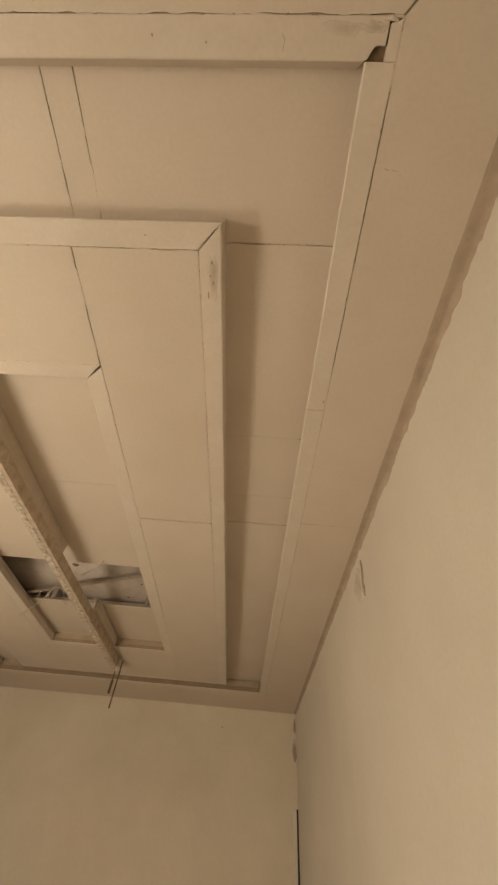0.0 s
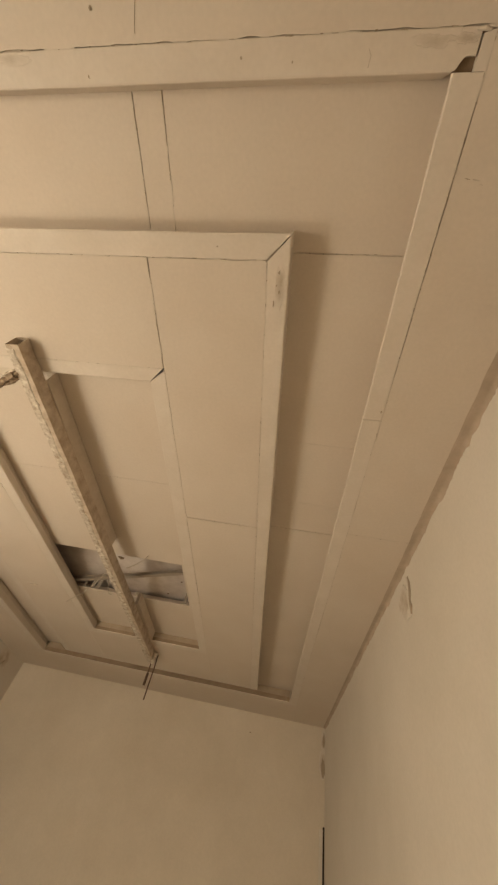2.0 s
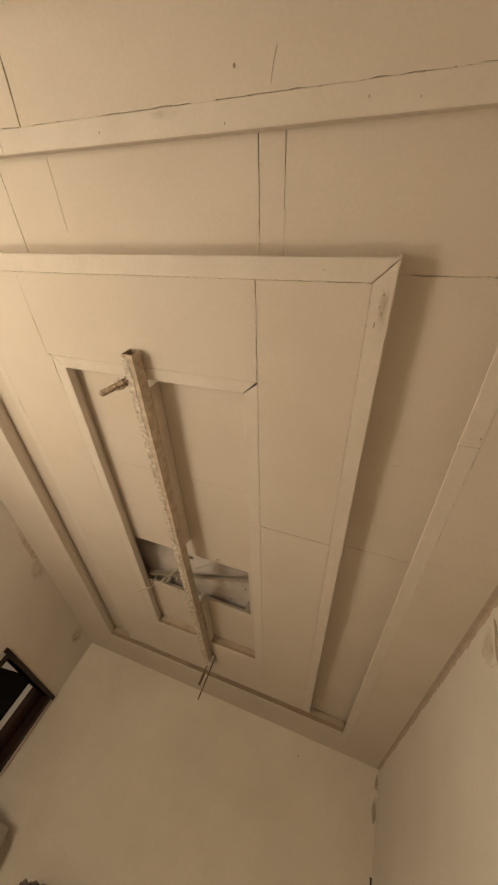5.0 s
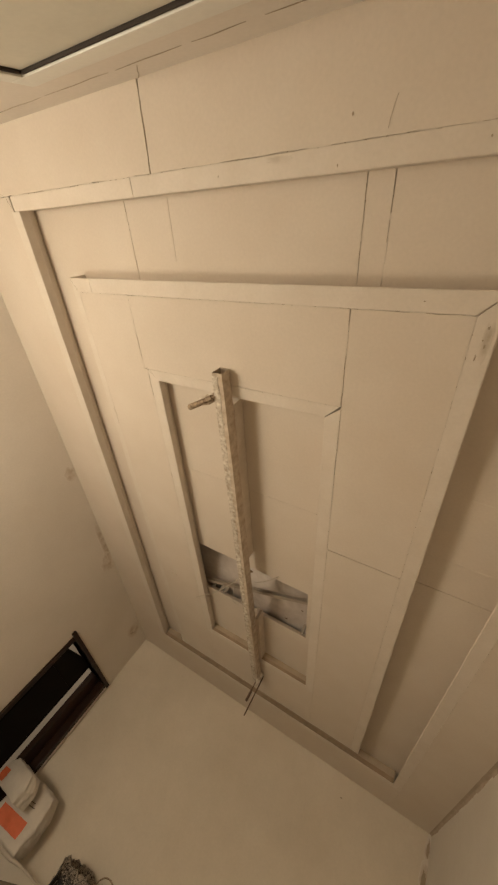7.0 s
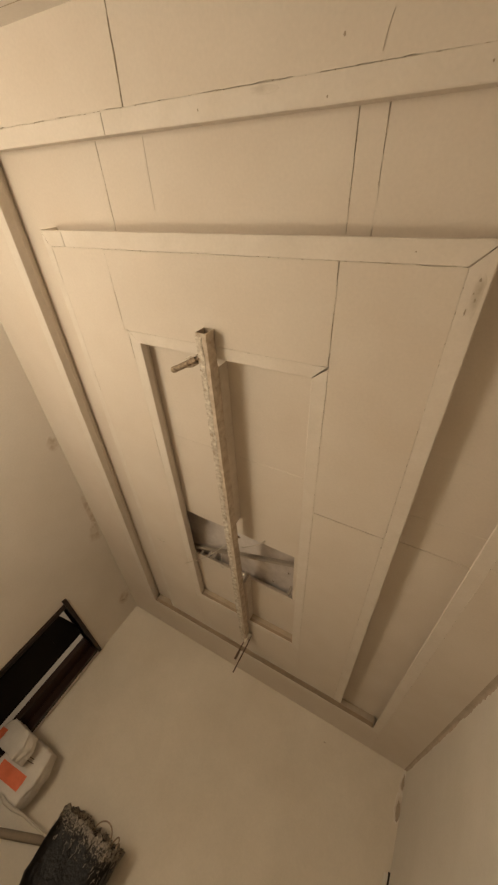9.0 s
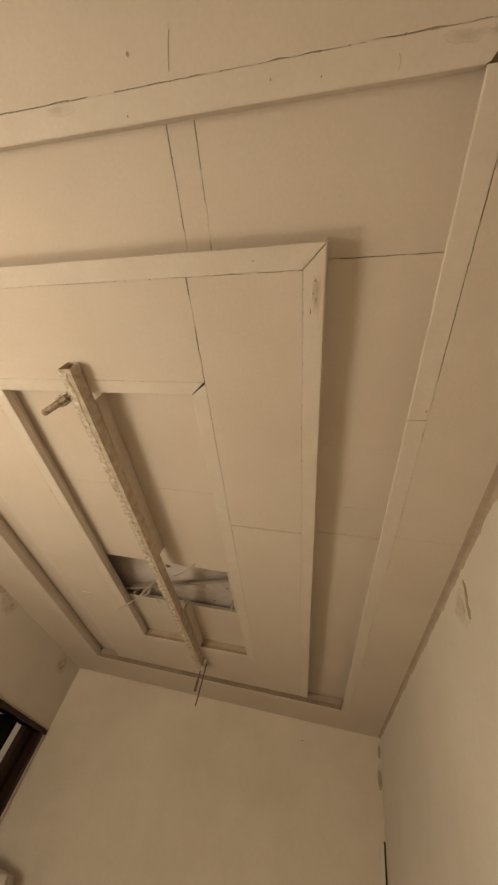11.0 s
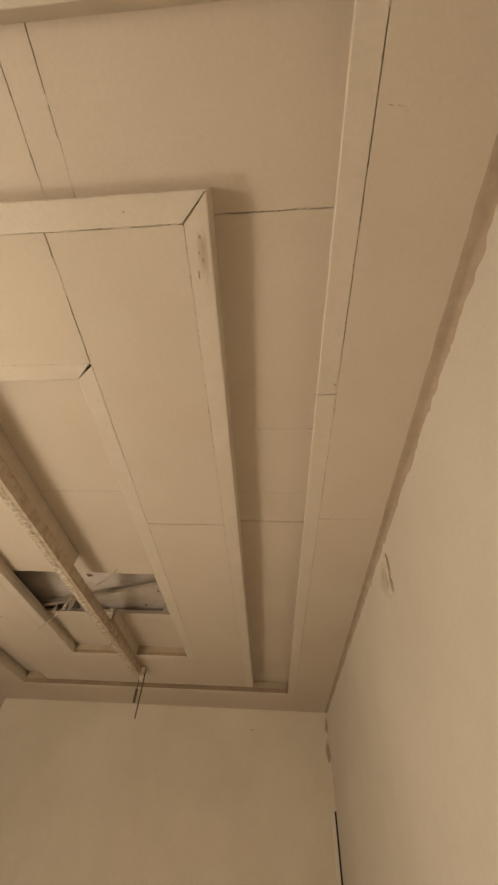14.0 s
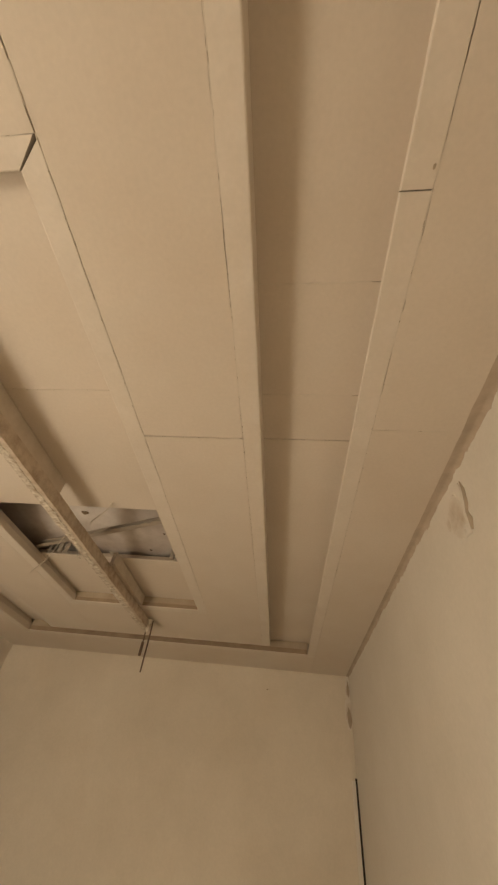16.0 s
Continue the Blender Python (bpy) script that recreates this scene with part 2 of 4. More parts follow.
# ---- walls and floor ----
def wall_sheet(bm, origin, du, dv, thick, holes=()):
    """A wall with rectangular openings: origin, the two edge vectors, the thickness vector; holes as (u0, u1, v0, v1) in metres."""
    o, du, dv, t = Vector(origin), Vector(du), Vector(dv), Vector(thick)
    lu, lv = du.length, dv.length
    us = sorted({0.0, lu, *[h for q in holes for h in q[:2]]})
    vs = sorted({0.0, lv, *[h for q in holes for h in q[2:]]})
    for u0, u1 in zip(us, us[1:]):
        for v0, v1 in zip(vs, vs[1:]):
            if any(q[0] <= u0 and u1 <= q[1] and q[2] <= v0 and v1 <= q[3] for q in holes):
                continue
            c = [o + du.normalized() * u + dv.normalized() * v + k for k in (Vector(), t) for u, v in ((u0, v0), (u1, v0), (u1, v1), (u0, v1))]
            w = [bm.verts.new(p) for p in c]
            for q in ((3, 2, 1, 0), (4, 5, 6, 7), (0, 1, 5, 4), (1, 2, 6, 5), (2, 3, 7, 6), (3, 0, 4, 7)):
                bm.faces.new([w[i] for i in q])
    bmesh.ops.remove_doubles(bm, verts=bm.verts, dist=0.0005)
    return bm


TOP = 3.25
DOOR = (3.195, 4.165, 2.082)
WIN = (-1.425, -0.42, 0.95, 2.40)
structure("wall_north", wall_sheet(bmesh.new(), (WEST - 0.15, NORTH, 0), (EAST - WEST + 0.3, 0, 0), (0, 0, TOP), (0, 0.15, 0)), FAR_WALL, "cream painted far wall with soft stains", "wall")
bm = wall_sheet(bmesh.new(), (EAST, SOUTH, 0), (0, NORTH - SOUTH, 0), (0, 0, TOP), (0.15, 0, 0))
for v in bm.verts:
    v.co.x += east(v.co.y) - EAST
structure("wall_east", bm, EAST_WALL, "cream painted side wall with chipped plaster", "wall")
structure("wall_west", wall_sheet(bmesh.new(), (WEST, SOUTH, 0), (0, NORTH - SOUTH, 0), (0, 0, TOP), (-0.15, 0, 0), [(DOOR[0] - SOUTH, DOOR[1] - SOUTH, 0, DOOR[2])]), WALL, "cream painted wall with a doorway", "wall")
structure("wall_south", skew(wall_sheet(bmesh.new(), (WEST - 0.15, SOUTH, 0), (EAST - WEST + 0.3, 0, 0), (0, 0, TOP), (0, -0.2, 0), [(WIN[0] - WEST + 0.15, WIN[1] - WEST + 0.15, WIN[2], WIN[3])])), WALL, "cream painted wall with a window", "wall")
structure("floor", box(bmesh.new(), WEST - 2.2, EAST + 0.15, SOUTH - 0.2, NORTH + 0.6, -0.1, 0), FLOOR, "unseen floor, brown to tint the bounce light", "floor")
bm = bmesh.new()
box(bm, WEST - 1.75, WEST - 1.6, 1.5, NORTH + 0.6, 0, TOP)
box(bm, WEST - 1.6, WEST - 0.15, NORTH + 0.45, NORTH + 0.6, 0, TOP)
box(bm, WEST - 1.6, WEST - 0.15, 1.35, 1.5, 0, TOP)
structure("wall_next_room", bm, WALL, "pale wall of the room behind the doorway", "wall")
structure("slab", box(bmesh.new(), WEST - 1.75, EAST + 0.15, SOUTH - 0.2, NORTH + 0.6, TOP, TOP + 0.12), SLAB, "rough grey concrete slab above the ceiling", "slab")

# ---- the ceiling: boards with open joints ----
G = 0.0014          # half an open joint
BT = 0.006          # board thickness
cb = bmesh.new()
rng = random.Random(4)


def poly_board(corners, z, jag=0.0012):
    """A board with slightly ragged edges."""
    j = rng.uniform(-0.0006, 0.0006)
    pts = []
    for a, b in zip(corners, corners[1:] + corners[:1]):
        a, b = Vector((*a, 0)), Vector((*b, 0))
        n = max(1, int((b - a).length / 0.016))
        u = Vector((a.y - b.y, b.x - a.x, 0)).normalized()
        for i in range(n):
            p = a.lerp(b, i / n)
            if i:
                p += u * jag * (noise.noise(p * 21 + Vector((0, 0, z * 50 + j * 9000))) * 1.6 + noise.noise(p * 90) * 0.9)
            pts.append(p)
    lo = [cb.verts.new((p.x, p.y, z + j)) for p in pts]
    hi = [cb.verts.new((p.x, p.y, z + BT + j)) for p in pts]
    cb.faces.new(lo)
    cb.faces.new(hi[::-1])
    for i in range(len(pts)):
        k = (i + 1) % len(pts)
        cb.faces.new((lo[i], hi[i], hi[k], lo[k]))


def board(x0, x1, y0, y1, z, gap=G):
    poly_board([(x0 + gap, y0 + gap), (x1 - gap, y0 + gap), (x1 - gap, y1 - gap), (x0 + gap, y1 - gap)], z, 0.0012 if gap > 0.001 else gap * 0.4)


def filler(a, b, z, cover=0.45, width=0.006, seed=1):
    """Patches of joint compound that bridge an open joint from a to b."""
    r = random.Random(seed)
    a, b = Vector((*a, 0)), Vector((*b, 0))
    d = (b - a).normalized()
    u = Vector((-d.y, d.x, 0))
    s, length = 0.0, (b - a).length
    while s < length:
        run = min(r.uniform(0.012, 0.11), length - s)
        if r.random() < cover:
            n = max(2, int(run / 0.012))
            rows = []
            for i in range(n + 1):
                p = a + d * (s + run * i / n)
                w = width * (0.35 + 0.65 * math.sin(math.pi * (i + 0.4) / (n + 0.8))) * r.uniform(0.6, 1.1) / 2
                rows.append([cb.verts.new((*(p + u * k * w).xy, z - h)) for k, h in ((-1, -0.0012), (-0.5, 0.0005), (0.5, 0.0005), (1, -0.0012))])
            for q, w2 in zip(rows, rows[1:]):
                for k in range(3):
                    cb.faces.new((q[k], q[k + 1], w2[k + 1], w2[k])).material_index = 1
        s += run


X_SR, X_SL, Y_SF, Y_SB = 0.173, -2.225, -0.233, 3.745      # inner edges of the border
TW = 0.063                                                   # trim width
SX0, SX1, SY0, SY1 = X_SL - TW, X_SR + TW, Y_SF - TW, Y_SB + TW
PX0, PX1, PY0, PY1 = -1.972, -0.125, 0.058, 3.60          # dropped panel
IX0, IX1, IY0, IY1 = -1.497, -0.608, 0.552, 2.962         # opening in the panel
BX = 0.492                                                   # the border boards end short of the side wall


def border_edge(y):
    """The border boards' ragged side edge, which closes in on the side wall."""
    return BX + 0.0125 * (y - SOUTH)


# border, front side: joints at the crack and a diagonal joint at the east corner
poly_board([(WEST, SOUTH - 0.02), (-1.306, SOUTH - 0.02), (-1.317, SY0 - G), (WEST, SY0 - G)], SOFFIT, 0.0022)
poly_board([(-1.3005, SOUTH - 0.02), (BX - 0.004, SOUTH - 0.02), (SX1 - 0.004, SY0 - G), (-1.311, SY0 - G)], SOFFIT, 0.0020)
poly_board([(BX, SOUTH - 0.018), (border_edge(1.27), 1.27 - G), (SX1 + G, 1.27 - G), (SX1 + G, SY0)], SOFFIT)
poly_board([(SX1 + 0.0012, 1.27), (border_edge(1.27), 1.27), (border_edge(NORTH), NORTH), (SX1 + 0.0012, NORTH)], SOFFIT)
board(WEST, -2.25, SY0, 2.1, SOFFIT, 0.0004)
board(WEST, -2.25, 2.1, NORTH, SOFFIT, 0.0004)
board(SX0, SX1, SY1, NORTH, SOFFIT, 0.0006)
# channel
for x0, x1 in ((-1.576, -0.560), (-0.560, -0.480)):
    board(x0, x1, Y_SF - 0.05, 0.12 + 0.1, CHANNEL, G)
poly_board([(-2.232, Y_SF - 0.05), (-1.576 - G, Y_SF - 0.05), (-1.576 - G, 0.22), (PX0 + 0.1, 0.22), (PX0 + 0.1, 1.6), (-2.249, 1.6)], CHANNEL)
poly_board([(-2.249, 1.601), (PX0 + 0.1, 1.601), (PX0 + 0.1, Y_SB - 0.001), (-2.274, Y_SB - 0.001)], CHANNEL)
board(-0.480, X_SR + 0.05, Y_SF - 0.05, 0.121, CHANNEL, G)
prev = 0.121
for y in (0.835, 1.20, 1.408, Y_SB + 0.05):
    board(PX1 - 0.1, X_SR + 0.05, prev, min(y, Y_SB - 0.001), CHANNEL, 0.0016)
    prev = y + (0.003 if y == 1.408 else 0.0)
board(PX0 + 0.1, PX1 - 0.1, PY1 - 0.1, Y_SB - 0.001, CHANNEL, 0.0008)
# dropped panel
PI0, PI1, PJ0 = PX0 + 0.045, PX1 - TW, PY0 + 0.067
OX0, OX1, OY0, OY1 = IX0 - TW, IX1 + TW, IY0 - 0.058, IY1 + TW
board(OX1, PI1, PJ0, 1.3235, SOFFIT, 0.0018)
board(OX1, PI1, 1.3270, PY1, SOFFIT, 0.0014)
board(-1.582, OX1, PJ0, OY0, SOFFIT)
poly_board([(PI0 + 0.001, PJ0 + 0.001), (-1.582 - G, PJ0 + 0.001), (-1.582 - G, OY0), (OX0 - 0.0006, OY0), (OX0 - 0.0006, PY1), (PI0 + 0.001, PY1)], SOFFIT)
board(OX0, OX1, OY1, PY1, SOFFIT, 0.0006)
# boards inside the opening, with the hole cut in them
HX0, HX1, HY0, HY1 = -1.60, -0.655, 1.888, 2.408
board(IX0 - 0.016, IX1 + 0.05, IY0 - 0.05, 1.175, INSET, 0.0008)
board(IX0 - 0.016, IX1 + 0.05, 1.175, HY0, INSET, 0.0008)
board(HX1, IX1 + 0.05, HY0, HY1, INSET, 0.0002)
board(IX0 - 0.016, IX1 + 0.05, HY1, IY1 - 0.001, INSET, 0.0008)
# closed backing above the joints
box(cb, PX0 + 0.02, OX0, PY0 + 0.03, PY1 - 0.02, SOFFIT + 0.0072, CHANNEL + 0.004)
box(cb, OX1, PX1 - 0.02, PY0 + 0.03, PY1 - 0.02, SOFFIT + 0.0072, CHANNEL + 0.004)
box(cb, OX0, OX1, PY0 + 0.03, OY0, SOFFIT + 0.0072, CHANNEL + 0.004)
box(cb, OX0, OX1, OY1, PY1 - 0.02, SOFFIT + 0.0072, CHANNEL + 0.004)
box(cb, WEST, EAST, SOUTH, SY0 - 0.002, SOFFIT + 0.0072, CHANNEL + 0.03)
box(cb, WEST, EAST, SY1 + 0.002, NORTH, SOFFIT + 0.0072, CHANNEL + 0.03)
box(cb, WEST, SX0 - 0.002, SY0, SY1, SOFFIT + 0.0072, CHANNEL + 0.03)
box(cb, SX1 + 0.002, EAST, SY0, SY1, SOFFIT + 0.0072, CHANNEL + 0.03)
box(cb, X_SL - 0.06, IX0 - 0.14, Y_SF - 0.06, Y_SB + 0.06, CHANNEL + 0.0072, CHANNEL + 0.03)
box(cb, IX1 + 0.06, X_SR + 0.06, Y_SF - 0.06, Y_SB + 0.06, CHANNEL + 0.0072, CHANNEL + 0.03)
box(cb, IX0 - 0.14, IX1 + 0.06, Y_SF - 0.06, HY0 - 0.06, CHANNEL + 0.0072, CHANNEL + 0.03)
box(cb, IX0 - 0.14, IX1 + 0.06, HY1 + 0.06, Y_SB + 0.06, CHANNEL + 0.0072, CHANNEL + 0.03)
seams = [((-0.56, Y_SF), (-0.56, PY0), CHANNEL, 0.1), ((-0.48, Y_SF), (-0.48, PY0), CHANNEL, 0.6), ((-1.576, Y_SF), (-1.576, PY0), CHANNEL, 0.5),
         ((PX1, 0.121), (X_SR, 0.121), CHANNEL, 0.4), ((PX1, 0.835), (X_SR, 0.835), CHANNEL, 0.92), ((PX1, 1.20), (X_SR, 1.20), CHANNEL, 0.93), ((PX1, 1.408), (X_SR, 1.408), CHANNEL, 0.3),
         ((OX1, PJ0), (OX1, OY0), SOFFIT, 0.65), ((OX1, OY0), (OX1, 3.0), SOFFIT, 0.5), ((-1.582, PJ0), (-1.582, OY0), SOFFIT, 0.6), ((OX1, 1.325), (PI1, 1.325), SOFFIT, 0.4),
         ((PI1, PJ0), (PI1, PY1), SOFFIT, 0.45), ((PI0, PJ0), (PI1, PJ0), SOFFIT, 0.35), ((PI0, PJ0), (PI0, PY1), SOFFIT, 0.9),
         ((SX1, SY0), (SX1, 0.62), SOFFIT, 0.12), ((SX1, 0.62), (SX1, NORTH), SOFFIT, 0.7), ((SX0, SY0), (SX1, SY0), SOFFIT, 0.4), ((-1.303, SOUTH), (-1.313, SY0), SOFFIT, 0.12),
         ((SX1, 1.27), (BX, 1.27), SOFFIT, 0.75), ((SX0, SY1), (SX1, SY1), SOFFIT, 1.0), ((OX0, OY0), (OX1, OY0), SOFFIT, 0.7), ((OX0, OY0), (OX0, OY1), SOFFIT, 0.95), ((OX0, OY1), (OX1, OY1), SOFFIT, 1.0), ((IX0, 1.175), (IX1, 1.175), INSET, 0.5)]
for i, (a, b, z, cover) in enumerate(seams):
    filler(a, b, z, cover, seed=i + 1)


def chips(bm, a, b, z, seed, every=0.05):
    """Small ragged chips broken out of the paint along a joint from a to b."""
    r = random.Random(seed)
    a, b = Vector((*a, 0)), Vector((*b, 0))
    d = (b - a).normalized()
    u = Vector((-d.y, d.x, 0))
    s, length = r.uniform(0, every), (b - a).length
    while s < length - 0.02:
        run, wide = r.uniform(0.004, 0.022), r.uniform(0.0008, 0.0028)
        c = a + d * s + u * r.uniform(-0.0012, 0.0012)
        m = 9
        rim = [c + d * run * 0.5 * math.cos(2 * math.pi * k / m) * r.uniform(0.6, 1.1) + u * wide * 0.5 * math.sin(2 * math.pi * k / m) * r.uniform(0.5, 1.3) for k in range(m)]
        mid = bm.verts.new((c.x, c.y, z - 0.0011))
        ring = [bm.verts.new((p.x, p.y, z - 0.0007)) for p in rim]
        for k in range(m):
            bm.faces.new((mid, ring[k], ring[(k + 1) % m]))
        s += r.uniform(0.3, 1.9) * every
    return bm


for i, (a, b, z, cover) in enumerate(seams):
    if cover < 0.9:
        structure("joint_chips", skew(chips(bmesh.new(), a, b, z, i + 51, 0.035 + 0.05 * cover)), SMUDGE_SHADE, "small brown chips along a ceiling joint", "chips")
        structure("joint_filler", skew(chips(bmesh.new(), a, b, z, i + 151, 0.16)), CRUST, "pale crumbs of filler along a ceiling joint", "filler")
structure("ceiling", skew(cb), [BOARD, FILL], "cream painted plasterboard tray ceiling with open cracked joints and a cut hole", "ceiling")

# ---- trim strips round the steps ----
D1, D2 = CHANNEL - SOFFIT, INSET - SOFFIT


def trim(label, *a, **k):
    return structure("trim", skew(strip(bmesh.new(), *a, z=SOFFIT, **k)), [TRIM, SHADE_EDGE, SHADE_EDGE_LOW], label, "trim")


trim("cream trim strip along the border with a broken end", (-1.4195, Y_SF), (X_SR - 0.002, Y_SF), (0, -TW), D1, lift=0.001)
trim("cream trim strip along the border", (-2.24, Y_SF), (-1.4225, Y_SF), (0, -TW), D1, lift=0.0008)
trim("cream trim strip along the side border", (X_SR, Y_SF), (X_SR, 0.624), (TW, 0), D1, lift=0.001, under=0.05)
trim("cream trim strip along the side border", (X_SR, 0.627), (X_SR, SY1), (TW, 0), D1, under=0.05)
# the far border and far opening strips carry the painted recess shade
trim("cream trim strip along the far border", (-2.25, Y_SB), (X_SR, Y_SB), (0, TW), D1, shaded=True)
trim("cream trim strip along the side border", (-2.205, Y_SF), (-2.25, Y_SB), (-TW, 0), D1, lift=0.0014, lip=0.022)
trim("short cream trim piece at the corner of the dropped panel", (PX0, PY0), (PX0 + 0.142, PY0), (0, 0.067), D1, cut_a=0.045, lift=0.0012, under=0.05)
trim("cream mitred trim strip on the dropped panel", (PX0 + 0.144, PY0), (PX1, PY0), (0, 0.067), D1, cut_b=0.068, lift=0.001, under=0.05)
trim("cream mitred trim strip on the dropped panel", (PX1, PY0 + 0.003), (PX1, PY1), (-TW, 0), D1, cut_a=0.067, lift=0.0005)
trim("cream trim strip on the dropped panel", (PX0, PY0), (PX0, PY1), (0.045, 0), D1, cut_a=0.067)
trim("cream trim strip on the far side of the panel", (PX0 + 0.045, PY1 + 0.002), (PX1 - TW, PY1 + 0.002), (0, -0.02), D1)
trim("cream trim strip round the opening, lifted at its mitre", (IX0, IY0), (IX1 - 0.002, IY0), (0, -0.058), D2, cut_a=-TW, cut_b=-TW + 0.003, lift=0.0015)
trim("cream trim strip round the opening", (IX1, IY0 + 0.002), (IX1, IY1), (TW, 0), D2, cut_a=-0.052)
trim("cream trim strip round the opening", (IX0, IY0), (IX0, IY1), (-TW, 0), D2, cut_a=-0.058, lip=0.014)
trim("cream trim strip round the opening", (IX0 - TW, IY1), (IX1 + TW, IY1), (0, TW), D2, shaded=True)


# ---- the steel beam propped under the opening ----
def hollow(bm, y0, y1, x, z, w, h, t=0.003, rough=0.0, skew=0.0):
    """A hollow square section along y, centred on x, its underside at z."""
    n = max(2, int((y1 - y0) / 0.035))
    outer = [(-w / 2, 0), (0, 0), (w / 2, 0), (w / 2, h / 2), (w / 2, h), (-w / 2, h), (-w / 2, h / 2)]
    inner = [(-w / 2 + t, t), (0, t), (w / 2 - t, t), (w / 2 - t, h / 2), (w / 2 - t, h - t), (-w / 2 + t, h - t), (-w / 2 + t, h / 2)]
    ro, ri = [], []
    for i in range(n + 1):
        y = y0 + (y1 - y0) * i / n
        xx = x + skew * i / n
        a, b = [], []
        for (p, q), (r, s) in zip(outer, inner):
            k = noise.noise_vector(Vector((p * 40, y * 22, q * 40))) * rough
            a.append(bm.verts.new((xx + p + k.x, y, z + q + k.z)))
            b.append(bm.verts.new((xx + r, y, z + s)))
        ro.append(a)
        ri.append(b)
    m = len(outer)
    for q, w2 in zip(ro, ro[1:]):
        for k in range(m):
            bm.faces.new((q[k], q[(k + 1) % m], w2[(k + 1) % m], w2[k]))
    for q, w2 in zip(ri, ri[1:]):
        for k in range(m):
            bm.faces.new((q[k], w2[k], w2[(k + 1) % m], q[(k + 1) % m]))
    for o, i2 in ((ro[0], ri[0]), (ro[-1], ri[-1])):
        for k in range(m):
            bm.faces.new((o[k], i2[k], i2[(k + 1) % m], o[(k + 1) % m]))
    return bm


beam = thing("steel_beam", "plaster-crusted hollow steel beam propped under the ceiling opening", "beam")
part("tube", hollow(bmesh.new(), 0.43, 3.25, -1.070, 2.645, 0.050, 0.060, rough=0.0022, skew=0.036), STEEL, beam)
# an uneven layer of dried plaster on the tube's underside and west edge
bm = bmesh.new()
rows = []
for i in range(240):
    y = 0.445 + 2.79 * i / 239
    x = -1.070 + 0.036 * (y - 0.43) / 2.82
    q = Vector((0, y * 9, 0))
    e1, e2 = 0.006 * noise.noise(q) + 0.005 * noise.noise(q * 5), -0.010 + 0.012 * noise.noise(q * 1.3 + Vector((5, 0, 0))) + 0.008 * noise.noise(q * 6)
    h = [0.0022 + 0.0022 * noise.noise(Vector((k * 3, y * 24, 0))) + 0.0012 * noise.noise(Vector((k * 3, y * 70, 4))) for k in range(5)]
    prof = [(-0.0275 - h[0], 0.022 + e1 * 2), (-0.0275 - h[1], 0.006), (-0.0265, -0.0025 - h[2] * 0.5), (-0.012, -0.0015 - h[3]), (0.012 + e2, -0.0012 - h[4] * 0.6), (0.017 + e2, 0.0015)]
    rows.append([bm.verts.new((x + a, y, 2.645 + b)) for a, b in prof])
for q, w2 in zip(rows, rows[1:]):
    for k in range(5):
        bm.faces.new((q[k], q[k + 1], w2[k + 1], w2[k]))
part("crust", bm, CRUST, beam, "pale dried plaster crust")


def stud(bm, y0, y1, x, z, w=0.036, h=0.045, t=0.0022):
    """A thin U-shaped stud that opens to the west."""
    box(bm, x - w / 2, x + w / 2, y0, y1, z, z + t)
    box(bm, x - w / 2, x + w / 2, y0, y1, z + h - t, z + h)
    box(bm, x + w / 2 - t, x + w / 2, y0, y1, z + t, z + h - t)
    return bm


part("stud", stud(bmesh.new(), 0.60, 1.70, -1.062, 2.706, 0.050, 0.068), STUD, beam, "cream painted batten")
part("stud", stud(bmesh.new(), 2.33, 2.94, -1.018, 2.706, 0.05, 0.066), STUD, beam, "dull steel stud")
bm = bmesh.new()
tube(bm, [(-1.080, 0.536, 2.655), (-1.118, 0.556, 2.640)], 0.010, 10)
tube(bm, [(-1.108, 0.549, 2.644), (-1.132, 0.562, 2.637)], [0.018, 0.017], 6)
tube(bm, [(-1.128, 0.560, 2.636), (-1.150, 0.572, 2.632), (-1.160, 0.578, 2.630)], [0.009, 0.011, 0.008], 9)
tube(bm, [(-1.152, 0.570, 2.632), (-1.176, 0.588, 2.626), (-1.224, 0.612, 2.615), (-1.230, 0.615, 2.614)], [0.010, 0.014, 0.015, 0.011], 10)
clamp = part("clamp", bm, CLAMPED, beam, "plaster-covered clamp bolt")
part("wing", tube(bmesh.new(), [(-1.092, 0.560, 2.650), (-1.130, 0.583, 2.640), (-1.168, 0.596, 2.634)], [0.006, 0.008, 0.004], 7), CLAMPED, clamp, "bent clamp wing")
part("wing", tube(bmesh.new(), [(-1.098, 0.530, 2.646), (-1.140, 0.548, 2.636), (-1.172, 0.566, 2.630)], [0.004, 0.006, 0.003], 7), CRUST, clamp, "plaster-crusted clamp wing")
for x, y, z1, rad in ((-1.026, 3.235, 2.475, 0.0048), (-0.985, 3.225, 2.375, 0.0055)):
    part("rod", tube(bmesh.new(), [(x, y, 2.70), (x + 0.004, y, 2.62), (x + 0.006, y - 0.002, z1)], rad, 8), RUST, beam, "rusty threaded rod")
part("sleeve", tube(bmesh.new(), [(-1.020, 3.233, 2.56), (-1.020, 3.233, 2.472)], 0.010, 10), RUST, beam, "rusty nut sleeve")
part("rag", tube(bmesh.new(), [(-1.01, 3.20, 2.705), (-1.005, 3.21, 2.665), (-1.01, 3.225, 2.625)], [0.03, 0.022, 0.012], 7), CRUST, beam, "lump of plaster")

part("bent_tab", box(bmesh.new(), -1.012, -0.994, 2.327, 2.333, 2.69, 2.765), GALV, beam, "bent metal tab")

